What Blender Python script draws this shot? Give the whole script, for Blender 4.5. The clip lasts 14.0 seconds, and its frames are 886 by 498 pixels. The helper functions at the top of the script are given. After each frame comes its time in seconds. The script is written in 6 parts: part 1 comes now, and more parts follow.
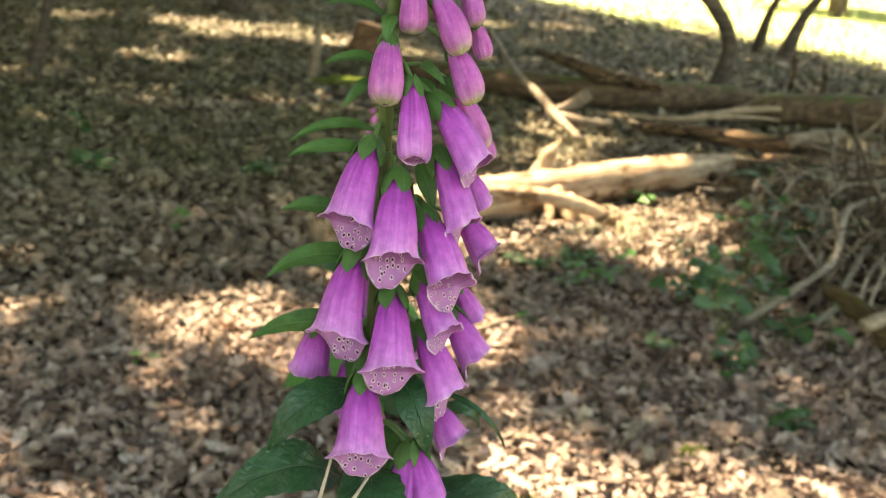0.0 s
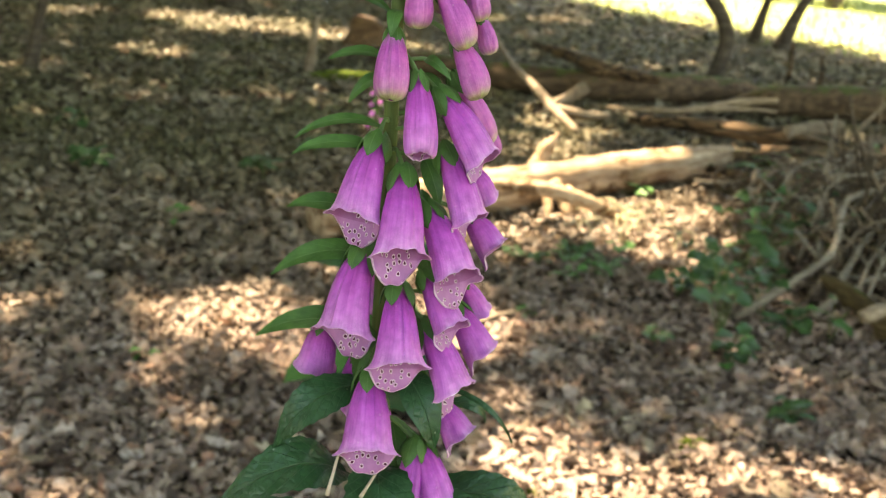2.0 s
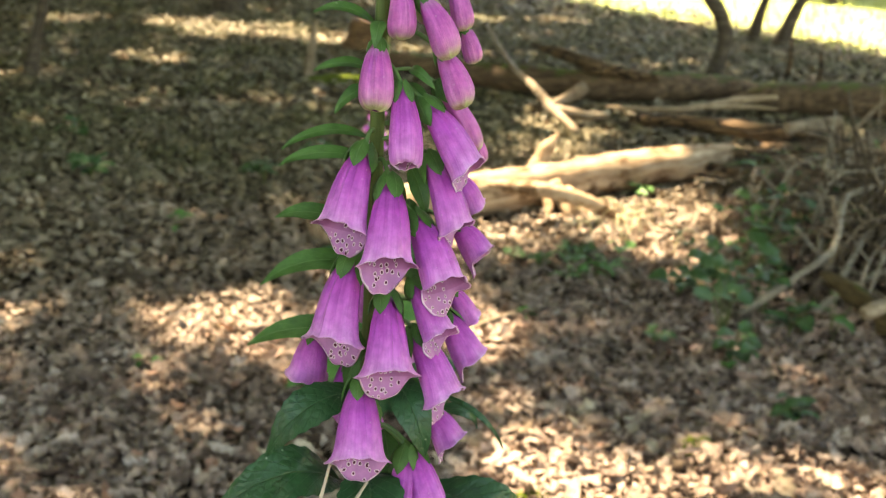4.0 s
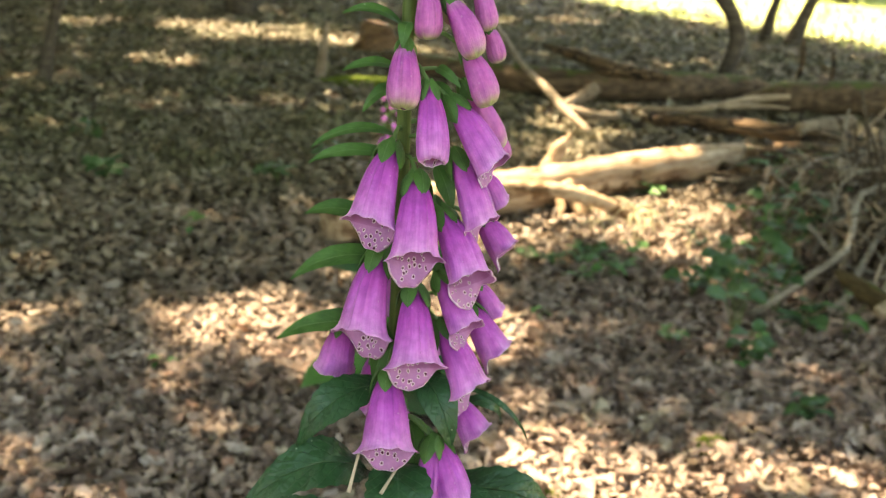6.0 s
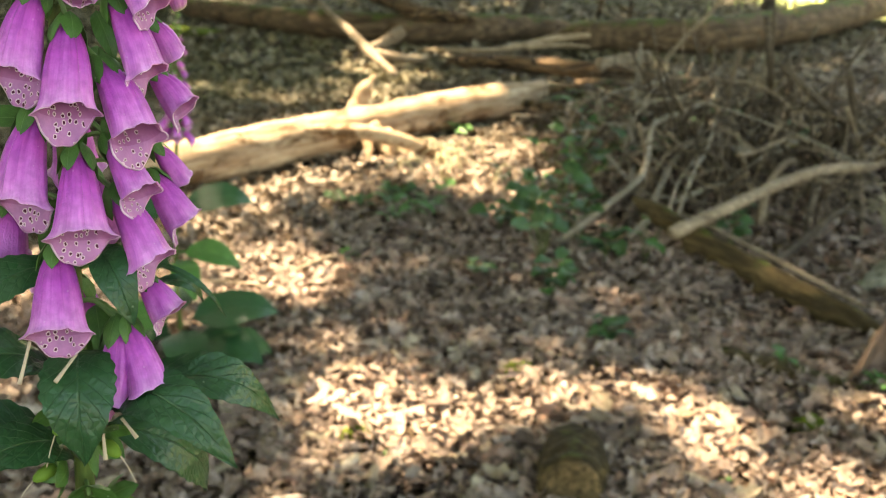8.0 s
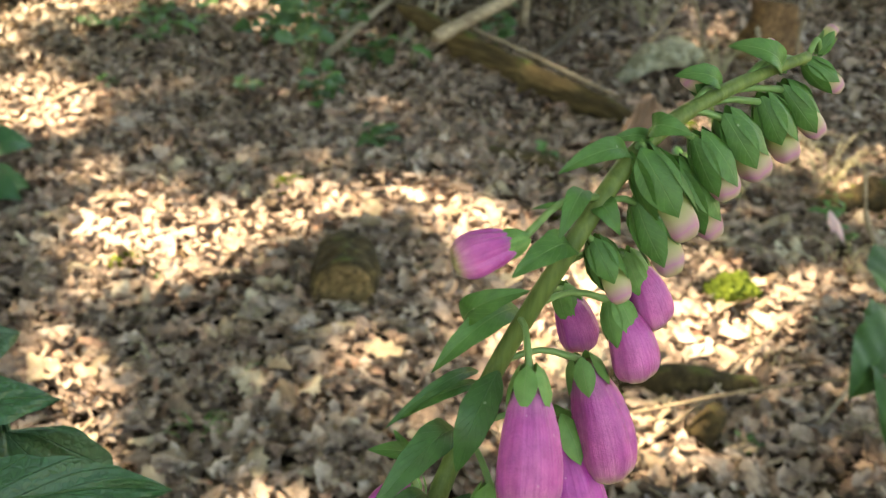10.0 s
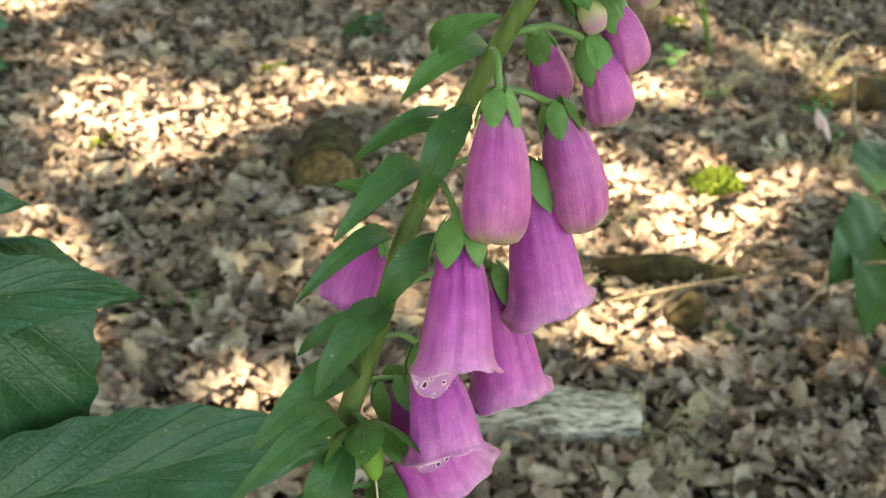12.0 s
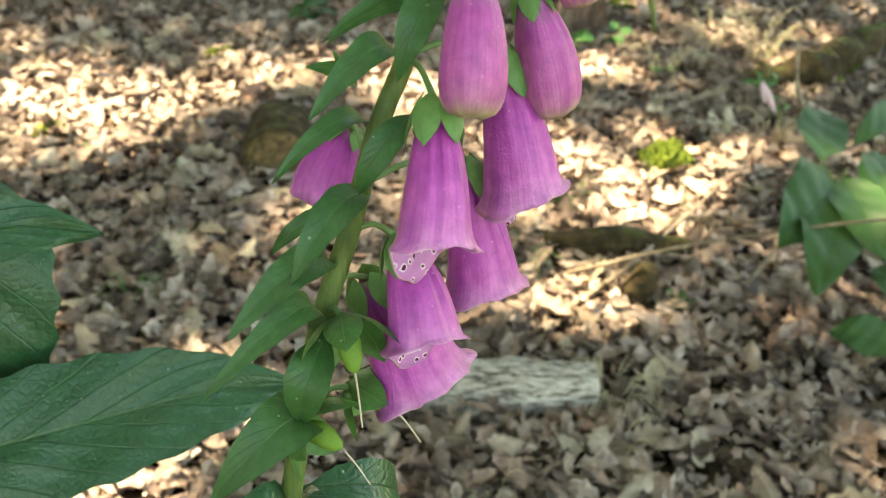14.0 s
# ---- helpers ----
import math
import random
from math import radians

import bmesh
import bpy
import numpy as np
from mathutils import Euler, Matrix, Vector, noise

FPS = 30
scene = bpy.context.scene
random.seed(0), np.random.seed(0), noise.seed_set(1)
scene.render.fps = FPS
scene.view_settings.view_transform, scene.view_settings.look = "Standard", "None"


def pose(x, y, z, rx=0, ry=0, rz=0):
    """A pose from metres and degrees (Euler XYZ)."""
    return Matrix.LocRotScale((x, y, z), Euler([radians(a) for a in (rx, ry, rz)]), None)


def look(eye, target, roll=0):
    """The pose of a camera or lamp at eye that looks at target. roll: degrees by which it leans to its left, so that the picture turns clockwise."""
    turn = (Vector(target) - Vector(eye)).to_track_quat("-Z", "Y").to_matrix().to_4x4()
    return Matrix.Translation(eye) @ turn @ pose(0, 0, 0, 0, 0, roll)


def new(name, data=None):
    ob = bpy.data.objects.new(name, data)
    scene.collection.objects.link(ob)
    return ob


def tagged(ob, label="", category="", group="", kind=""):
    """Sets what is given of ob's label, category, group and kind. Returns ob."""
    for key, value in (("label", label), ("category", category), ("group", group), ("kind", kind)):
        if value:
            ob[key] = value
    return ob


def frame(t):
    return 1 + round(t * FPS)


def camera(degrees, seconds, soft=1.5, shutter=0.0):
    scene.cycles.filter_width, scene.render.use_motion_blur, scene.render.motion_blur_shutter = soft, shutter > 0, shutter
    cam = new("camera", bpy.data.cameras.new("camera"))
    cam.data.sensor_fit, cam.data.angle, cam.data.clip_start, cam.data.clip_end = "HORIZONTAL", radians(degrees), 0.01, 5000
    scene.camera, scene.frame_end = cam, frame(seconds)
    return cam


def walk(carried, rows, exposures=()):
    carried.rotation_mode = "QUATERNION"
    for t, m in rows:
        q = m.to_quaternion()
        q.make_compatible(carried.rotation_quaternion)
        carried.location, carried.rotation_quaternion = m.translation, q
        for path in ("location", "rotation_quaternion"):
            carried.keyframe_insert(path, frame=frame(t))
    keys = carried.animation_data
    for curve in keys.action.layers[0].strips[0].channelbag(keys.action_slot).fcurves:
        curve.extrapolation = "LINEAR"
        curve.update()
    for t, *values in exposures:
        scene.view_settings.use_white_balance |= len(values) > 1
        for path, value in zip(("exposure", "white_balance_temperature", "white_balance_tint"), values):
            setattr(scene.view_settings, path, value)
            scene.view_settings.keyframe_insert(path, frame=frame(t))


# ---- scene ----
cam = camera(44.0, 14.0, soft=1.0)
# focus on the flowers, wide enough an aperture to soften the floor behind them
cam.data.dof.use_dof = True
cam.data.dof.focus_distance = 0.41
cam.data.dof.aperture_fstop = 22.0
PATH = [
    (0, (0.008, 0.001, 1.456), (0.046, 1.914, 0.872), 3.8),
    (0.5, (0.008, 0.004, 1.455), (0.048, 1.915, 0.865), 3.9),
    (1, (0.008, 0.009, 1.455), (0.051, 1.918, 0.859), 3.9),
    (1.5, (0.009, 0.009, 1.457), (0.051, 1.918, 0.862), 3.7),
    (2, (0.004, 0.004, 1.456), (0.047, 1.913, 0.861), 3.5),
    (2.5, (0.007, 0.0, 1.461), (0.05, 1.909, 0.866), 3.2),
    (3, (0.011, 0.003, 1.46), (0.053, 1.913, 0.869), 2.7),
    (5.5, (0.007, -0.009, 1.461), (0.04, 1.9, 0.867), 2.5),
    (6, (0.004, -0.012, 1.461), (0.021, 1.898, 0.87), 2.2),
    (6.5, (0.008, -0.012, 1.455), (0.017, 1.899, 0.864), 2.2),
    (7, (0.025, -0.006, 1.435), (0.114, 1.901, 0.838), 2.5),
    (7.5, (0.049, 0.0, 1.419), (0.273, 1.887, 0.797), 2.3),
    (8, (0.069, 0.008, 1.409), (0.406, 1.865, 0.748), 2.2),
    (8.5, (0.09, 0.026, 1.386), (0.554, 1.841, 0.686), 2.3),
    (9, (0.124, 0.018, 1.396), (0.706, 1.770, 0.627), 2.2),
    (9.2, (0.14, 0.003, 1.396), (0.753, 1.728, 0.590), 2.3),
    (11.3, (0.147, -0.049, 1.345), (0.817, 1.475, 0.237), 3.5),
    (11.5, (0.148, -0.05, 1.344), (0.81, 1.465, 0.22), 3.5),
    (12, (0.144, -0.058, 1.329), (0.81, 1.489, 0.251), 4.1),
    (12.5, (0.128, -0.071, 1.31), (0.777, 1.51, 0.271), 6.1),
    (13, (0.124, -0.077, 1.296), (0.775, 1.492, 0.241), 7.7),
    (13.5, (0.133, -0.075, 1.298), (0.835, 1.464, 0.23), 6.6),
    (14, (0.132, -0.07, 1.298), (0.88, 1.436, 0.214), 4.3),
]
walk(cam, [(t, look(eye, aim, roll)) for t, eye, aim, roll in PATH], [(0, 3.36, 10200, 8), (8.0, 3.40, 10400, 6), (9.2, 3.48, 10400, 6), (11.3, 3.58, 10200, 0), (14, 3.68, 10000, 0)])

# ---- sky and sun ----
SUN_FROM = Vector((-0.30, 0.36, 0.88)).normalized()
world = bpy.data.worlds.new("World")
scene.world = world
world.use_nodes = True
sky = world.node_tree.nodes.new("ShaderNodeTexSky")
sky.sky_type, sky.sun_disc = 'NISHITA', False
sky.sun_elevation = math.asin(SUN_FROM.z)
sky.sun_rotation = math.atan2(SUN_FROM.x, SUN_FROM.y)
world.node_tree.links.new(sky.outputs[0], world.node_tree.nodes["Background"].inputs[0])
world.node_tree.nodes["Background"].inputs[1].default_value = 0.097
sun = new("sun", bpy.data.lights.new("sun", 'SUN'))
sun.data.energy, sun.data.angle, sun.data.color = 3.5, radians(0.9), (1.0, 0.935, 0.90)
sun.matrix_world = look(SUN_FROM * 60, (0, 0, 0))

# ---- materials ----


class Mat:
    """A node material under construction."""

    def __init__(self, name, rough=0.7, spec=0.3):
        self.m = bpy.data.materials.new(name)
        self.m.use_nodes = True
        self.t = self.m.node_tree
        self.b = self.t.nodes["Principled BSDF"]
        self.b.inputs["Roughness"].default_value = rough
        self.b.inputs["Specular IOR Level"].default_value = spec

    def node(self, kind, **sets):
        n = self.t.nodes.new("ShaderNode" + kind)
        for k, v in sets.items():
            n.inputs[k].default_value = v
        return n

    def link(self, a, b):
        self.t.links.new(a, b)

    def coords(self, which="Object", scale=(1, 1, 1)):
        c = self.node("TexCoord")
        mp = self.node("Mapping")
        mp.inputs["Scale"].default_value = scale
        self.link(c.outputs[which], mp.inputs["Vector"])
        return mp.outputs[0]

    def noise(self, vec, scale, detail=4.0, rough=0.6):
        n = self.node("TexNoise", Scale=scale, Detail=detail, Roughness=rough)
        self.link(vec, n.inputs["Vector"])
        return n.outputs["Fac"]

    def voronoi(self, vec, scale, feature='F1', out="Distance", flat='3D'):
        n = self.node("TexVoronoi", Scale=scale)
        n.feature, n.voronoi_dimensions = feature, flat
        self.link(vec, n.inputs["Vector"])
        return n.outputs[out]

    def ramp(self, fac, stops):
        r = self.node("ValToRGB")
        e = r.color_ramp.elements
        while len(e) < len(stops):
            e.new(0.5)
        for el, (p, c) in zip(e, stops):
            el.position, el.color = p, (*c, 1)
        self.link(fac, r.inputs[0])
        return r.outputs[0]

    def mix(self, fac, a, b, how='MIX'):
        n = self.t.nodes.new("ShaderNodeMix")
        n.data_type, n.blend_type = 'RGBA', how
        for src, i in ((fac, 0), (a, 6), (b, 7)):
            if isinstance(src, (int, float)):
                n.inputs[i].default_value = src
            elif isinstance(src, tuple):
                n.inputs[i].default_value = (*src, 1)
            else:
                self.link(src, n.inputs[i])
        return n.outputs[2]

    def math(self, op, a, b=0.0, c=0.0):
        n = self.t.nodes.new("ShaderNodeMath")
        n.operation = op
        for src, i in ((a, 0), (b, 1), (c, 2)):
            if isinstance(src, (int, float)):
                n.inputs[i].default_value = src
            else:
                self.link(src, n.inputs[i])
        return n.outputs[0]

    def split(self, vec):
        n = self.node("SeparateXYZ")
        self.link(vec, n.inputs[0])
        return n.outputs

    def bump(self, height, dist, strength=1.0, after=None):
        n = self.node("Bump", Strength=strength, Distance=dist)
        self.link(height, n.inputs["Height"])
        if after is not None:
            self.link(after, n.inputs["Normal"])
        return n.outputs[0]

    def done(self, colour, normal=None, glow=0.0):
        """glow: the share of light that passes through, as in a leaf or petal."""
        if isinstance(colour, tuple):
            self.b.inputs["Base Color"].default_value = (*colour, 1)
        else:
            self.link(colour, self.b.inputs["Base Color"])
        if normal is not None:
            self.link(normal, self.b.inputs["Normal"])
        if glow:
            tr = self.node("BsdfTranslucent")
            if isinstance(colour, tuple):
                tr.inputs[0].default_value = (*colour, 1)
            else:
                self.link(colour, tr.inputs[0])
            mx = self.node("MixShader", Fac=glow)
            self.link(self.b.outputs[0], mx.inputs[1])
            self.link(tr.outputs[0], mx.inputs[2])
            self.link(mx.outputs[0], self.t.nodes["Material Output"].inputs[0])
        return self.m


def soil_material():
    k = Mat("leaf_mould", 0.95, 0.1)
    v = k.coords()
    cells = k.voronoi(v, 26.0, 'F1', "Color")
    col = k.ramp(k.split(cells)[0], [(0.0, (0.012, 0.008, 0.005)), (0.35, (0.030, 0.020, 0.013)), (0.7, (0.085, 0.060, 0.040)), (1.0, (0.20, 0.15, 0.10))])
    big = k.ramp(k.noise(v, 1.3, 3), [(0.3, (0.55, 0.52, 0.48)), (0.7, (1.15, 1.1, 1.05))])
    col = k.mix(1.0, col, big, 'MULTIPLY')
    far = k.split(k.coords())
    grass = k.ramp(k.noise(v, 3.0, 5), [(0.3, (0.20, 0.26, 0.06)), (0.6, (0.56, 0.56, 0.24))])
    # the meadow begins beyond the wood's edge
    edge = k.math('SUBTRACT', k.math('ADD', k.math('MULTIPLY', far[0], 2.2), far[1]), 24.8)
    edge = k.math('ADD', edge, k.math('MULTIPLY', k.math('SUBTRACT', k.noise(v, 0.8, 4), 0.5), 5.0))
    lawn = k.math('MINIMUM', k.math('MAXIMUM', k.math('MULTIPLY', edge, 0.7), 0.0), 1.0)
    col = k.mix(lawn, col, grass)
    h = k.math('ADD', k.voronoi(v, 26.0), k.math('MULTIPLY', k.noise(v, 90.0, 3), 0.4))
    return k.done(col, k.bump(h, 0.012, 0.9))


def litter_material():
    k = Mat("dead_oak_leaf", 0.62, 0.3)
    g = k.node("NewGeometry")
    col = k.ramp(g.outputs["Random Per Island"], [
        (0.0, (0.075, 0.052, 0.038)), (0.16, (0.15, 0.106, 0.080)), (0.32, (0.29, 0.215, 0.162)), (0.48, (0.37, 0.288, 0.225)),
        (0.64, (0.43, 0.352, 0.280)), (0.78, (0.35, 0.248, 0.188)), (0.90, (0.50, 0.43, 0.36)), (1.0, (0.37, 0.215, 0.145))])
    v = k.coords()
    col = k.mix(1.0, col, k.ramp(k.noise(v, 70.0, 7, 0.7), [(0.34, (0.48, 0.45, 0.42)), (0.52, (0.95, 0.95, 0.93)), (0.68, (1.2, 1.2, 1.18))]), 'MULTIPLY')
    col = k.mix(1.0, col, k.ramp(k.noise(v, 1.1, 3), [(0.3, (0.68, 0.65, 0.6)), (0.7, (1.1, 1.08, 1.05))]), 'MULTIPLY')
    # olive, mossy leaves away from the clearing, green woodland shade put into the colour
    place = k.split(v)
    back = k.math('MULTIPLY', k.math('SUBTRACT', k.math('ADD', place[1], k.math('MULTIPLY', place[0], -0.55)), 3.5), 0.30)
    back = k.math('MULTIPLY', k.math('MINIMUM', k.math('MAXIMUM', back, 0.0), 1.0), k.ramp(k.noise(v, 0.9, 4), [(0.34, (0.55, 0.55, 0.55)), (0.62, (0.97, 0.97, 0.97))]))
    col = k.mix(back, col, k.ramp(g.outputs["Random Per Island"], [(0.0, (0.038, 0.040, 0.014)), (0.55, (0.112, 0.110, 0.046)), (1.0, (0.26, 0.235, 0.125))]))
    col = k.mix(1.0, col, (1.01, 0.975, 1.05), 'MULTIPLY')
    return k.done(col, k.bump(k.noise(v, 130.0, 4), 0.004, 0.9), 0.06)


def loose_leaf_material():
    k = Mat("single_dead_oak_leaf", 0.6, 0.3)
    o = k.node("ObjectInfo")
    col = k.ramp(o.outputs["Random"], [(0.0, (0.14, 0.095, 0.063)), (0.25, (0.29, 0.21, 0.145)), (0.5, (0.42, 0.335, 0.24)), (0.75, (0.52, 0.44, 0.33)), (0.9, (0.36, 0.245, 0.17)), (1.0, (0.60, 0.53, 0.43))])
    v = k.coords()
    col = k.mix(1.0, col, k.ramp(k.noise(v, 4.0, 4), [(0.3, (0.66, 0.63, 0.6)), (0.68, (1.08, 1.08, 1.06))]), 'MULTIPLY')
    xyz = k.split(v)
    rib = k.math('MAXIMUM', k.math('SUBTRACT', 1.0, k.math('MULTIPLY', k.math('ABSOLUTE', xyz[1]), 60.0)), 0.0)
    col = k.mix(k.math('MULTIPLY', rib, 0.35), col, (0.55, 0.45, 0.33))
    return k.done(col, k.bump(k.noise(v, 14.0, 3), 0.03, 0.5), 0.12)


def leaf_material(name, dark, light, rib, glow=0.22, rough=0.42, relief=1.0):
    """A green leaf with a pale midrib, arched side veins and a net of small veins."""
    k = Mat(name, rough, 0.40)
    uv = k.split(k.coords("UV"))
    u, s = k.math('ABSOLUTE', uv[0]), uv[1]
    v = k.coords()
    arched = k.math('SUBTRACT', k.math('MULTIPLY', s, 9.0), k.math('MULTIPLY', k.math('POWER', u, 0.8), 2.6))
    side = k.math('ABSOLUTE', k.math('SUBTRACT', k.math('FRACT', arched), 0.5))
    side_line = k.math('MAXIMUM', k.math('SUBTRACT', 1.0, k.math('MULTIPLY', side, 24.0)), 0.0)
    mid_line = k.math('MAXIMUM', k.math('SUBTRACT', 1.0, k.math('MULTIPLY', u, 22.0)), 0.0)
    base = k.mix(k.noise(v, 60.0, 5), dark, light)
    base = k.mix(1.0, base, k.ramp(k.noise(v, 240.0, 2), [(0.3, (0.85, 0.85, 0.85)), (0.7, (1.1, 1.1, 1.1))]), 'MULTIPLY')
    col = k.mix(k.math('MULTIPLY', mid_line, 0.7), base, rib)
    col = k.mix(k.math('MULTIPLY', side_line, 0.30), col, rib)
    specks = k.math('LESS_THAN', k.voronoi(v, 120.0), 0.06)
    col = k.mix(k.math('MULTIPLY', specks, 0.35), col, (0.45, 0.5, 0.38))
    net = k.voronoi(v, 230.0, 'DISTANCE_TO_EDGE')
    col = k.mix(k.math('MULTIPLY', k.math('LESS_THAN', net, 0.055), 0.10 * relief), col, tuple(c * 0.6 for c in dark))
    height = k.math('SUBTRACT', k.math('MULTIPLY', k.math('MINIMUM', k.math('MULTIPLY', net, 2.2), 0.7), 0.45), k.math('ADD', k.math('MULTIPLY', side_line, 0.5), k.math('MULTIPLY', mid_line, 0.8)))
    return k.done(col, k.bump(height, 0.0008 * relief, 0.75), glow)


def stem_material():
    k = Mat("green_stem", 0.55, 0.3)
    v = k.coords("Object", (1, 1, 0.12))
    col = k.ramp(k.noise(v, 300.0, 3), [(0.3, (0.058, 0.095, 0.022)), (0.7, (0.13, 0.18, 0.050))])
    return k.done(col, k.bump(k.noise(v, 500.0, 2), 0.0006, 0.6), 0.1)


def petal_outside(name="magenta_petal", young=False, hue=(1.0, 1.0, 1.0)):
    """Streaked outer face of a bell; a young one is paler, with a cream-green tip."""
    k = Mat(name, 0.38, 0.38)
    uv = k.split(k.coords("UV"))
    v = k.coords()

    def streaks(count, long, detail):
        c = k.node("CombineXYZ")
        k.link(k.math('MULTIPLY', uv[0], count), c.inputs[0])
        k.link(k.math('MULTIPLY', uv[1], long), c.inputs[1])
        return k.noise(c.outputs[0], 1.0, detail)

    if young:
        stops = [(0.0, (0.28, 0.33, 0.12)), (0.08, (0.48, 0.20, 0.40)), (0.30, (0.54, 0.095, 0.44)), (0.72, (0.62, 0.14, 0.48)), (0.87, (0.60, 0.21, 0.45)), (0.935, (0.57, 0.35, 0.35)), (0.975, (0.51, 0.46, 0.25)), (1.0, (0.50, 0.52, 0.24))]
    else:
        stops = [(0.0, (0.30, 0.33, 0.13)), (0.05, (0.50, 0.20, 0.40)), (0.13, (0.40, 0.045, 0.35)), (0.45, (0.54, 0.078, 0.51)), (0.78, (0.63, 0.148, 0.60)), (0.95, (0.69, 0.235, 0.65)), (0.996, (0.72, 0.30, 0.67)), (1.0, (0.80, 0.52, 0.72))]
    col = k.ramp(k.math('ADD', uv[1], k.math('MULTIPLY', k.math('SUBTRACT', streaks(9.0, 1.5, 2), 0.5), 0.05)), stops)
    col = k.mix(1.0, col, hue, 'MULTIPLY')
    broad, fine = streaks(10.0, 0.7, 2), streaks(64.0, 2.2, 3)
    veins = k.math('ADD', k.math('MULTIPLY', broad, 0.72), k.math('MULTIPLY', fine, 0.28))
    col = k.mix(1.0, col, k.ramp(veins, [(0.34, (0.76, 0.56, 0.80)), (0.47, (0.96, 0.90, 0.96)), (0.60, (1.10, 1.32, 1.10))]), 'MULTIPLY')
    col = k.mix(1.0, col, k.ramp(k.noise(v, 190.0, 4), [(0.35, (0.84, 0.80, 0.85)), (0.62, (1.08, 1.12, 1.08))]), 'MULTIPLY')
    # a few pale specks of pollen
    speck = k.math('LESS_THAN', k.voronoi(v, 150.0), 0.07)
    col = k.mix(k.math('MULTIPLY', speck, 0.16), col, (0.80, 0.62, 0.72))
    h = k.math('ADD', veins, k.math('MULTIPLY', k.noise(v, 900.0, 2), 0.25))
    return k.done(col, k.bump(h, 0.0016, 0.8), 0.22)


def petal_inside():
    """Pale inner face of the tube: maroon dots in whitish rings on the lower lip."""
    k = Mat("spotted_petal_throat", 0.5, 0.3)
    uv = k.split(k.coords("UV"))
    vec = k.node("CombineXYZ")
    own = k.math('MULTIPLY', k.node("ObjectInfo").outputs["Random"], 9.0)
    k.link(k.math('ADD', k.math('MULTIPLY', uv[0], 1.9), own), vec.inputs[0])
    k.link(uv[1], vec.inputs[1])
    warp = k.node("VectorMath")
    warp.operation = 'ADD'
    jig = k.node("TexNoise", Scale=30.0, Detail=1.0)
    k.link(vec.outputs[0], jig.inputs["Vector"])
    soft = k.mix(0.03, (0.0, 0.0, 0.0), jig.outputs["Color"])
    k.link(vec.outputs[0], warp.inputs[0])
    k.link(soft, warp.inputs[1])
    d = k.voronoi(warp.outputs[0], 11.0, flat='2D')
    cell = k.split(k.voronoi(warp.outputs[0], 11.0, 'F1', "Color", '2D'))
    zone = k.math('MULTIPLY', k.math('LESS_THAN', k.math('ABSOLUTE', uv[0]), 0.145), k.math('LESS_THAN', uv[1], 1.30))
    keep = k.math('MULTIPLY', k.math('GREATER_THAN', cell[1], 0.26), zone)
    base = k.ramp(uv[1], [(0.3, (0.30, 0.11, 0.20)), (0.85, (0.36, 0.11, 0.27)), (1.1, (0.42, 0.14, 0.34)), (1.3, (0.50, 0.20, 0.43))])
    base = k.mix(1.0, base, k.ramp(k.noise(k.coords(), 160.0, 3), [(0.3, (0.82, 0.80, 0.84)), (0.7, (1.08, 1.08, 1.08))]), 'MULTIPLY')
    size = k.math('ADD', 0.10, k.math('MULTIPLY', cell[0], 0.14))
    ring = k.math('MULTIPLY', k.math('LESS_THAN', d, k.math('ADD', size, 0.13)), keep)
    dot = k.math('MULTIPLY', k.math('LESS_THAN', d, size), keep)
    col = k.mix(k.math('MULTIPLY', ring, 0.80), base, (0.74, 0.58, 0.62))
    col = k.mix(dot, col, (0.085, 0.006, 0.035))
    return k.done(col, k.bump(k.noise(k.coords(), 700.0, 2), 0.0006, 0.5), 0.2)


def wood_material(name, stops, scale=(1, 1, 1), fine=60.0, relief=0.004, moss=0.0, rough=0.8, cracks=0.0, bark=0.0, green=((0.024, 0.038, 0.008), (0.095, 0.12, 0.024))):
    """Wood or bark whose grain runs along local x."""
    k = Mat(name, rough, 0.2)
    v = k.coords("Object", (0.12 * scale[0], scale[1], scale[2]))
    grain = k.noise(v, fine, 5, 0.65)
    col = k.ramp(grain, stops)
    w = k.coords()
    col = k.mix(1.0, col, k.ramp(k.noise(w, 7.0, 4), [(0.3, (0.62, 0.58, 0.54)), (0.7, (1.12, 1.1, 1.08))]), 'MULTIPLY')
    h = grain
    if cracks:
        gap = k.voronoi(v, cracks, 'DISTANCE_TO_EDGE')
        col = k.mix(k.math('LESS_THAN', gap, 0.05), col, tuple(c * 0.35 for c in stops[0][1]))
        h = k.math('ADD', grain, k.math('MINIMUM', k.math('MULTIPLY', gap, 6.0), 1.0))
    if bark:
        # patches of bark that still cling to the wood
        left = k.math('MINIMUM', k.math('MAXIMUM', k.math('MULTIPLY', k.math('SUBTRACT', k.noise(k.coords("Object", (0.5, 1, 1)), 7.5, 5, 0.7), 1.0 - bark), 14.0), 0.0), 1.0)
        col = k.mix(left, col, k.mix(k.noise(w, 40.0, 3), (0.06, 0.034, 0.018), (0.20, 0.11, 0.055)))
        h = k.math('ADD', h, left)
    if moss:
        up = k.split(k.node("NewGeometry").outputs["Normal"])[2]
        patch = k.math('ADD', k.math('MULTIPLY', up, 0.5), k.math('SUBTRACT', k.noise(w, 9.0, 5), 1.10 - moss))
        cover = k.math('MINIMUM', k.math('MAXIMUM', k.math('MULTIPLY', patch, 6.0), 0.0), 1.0)
        col = k.mix(cover, col, k.mix(k.noise(w, 160.0, 3), *green))
    return k.done(col, k.bump(h, relief, 0.9))


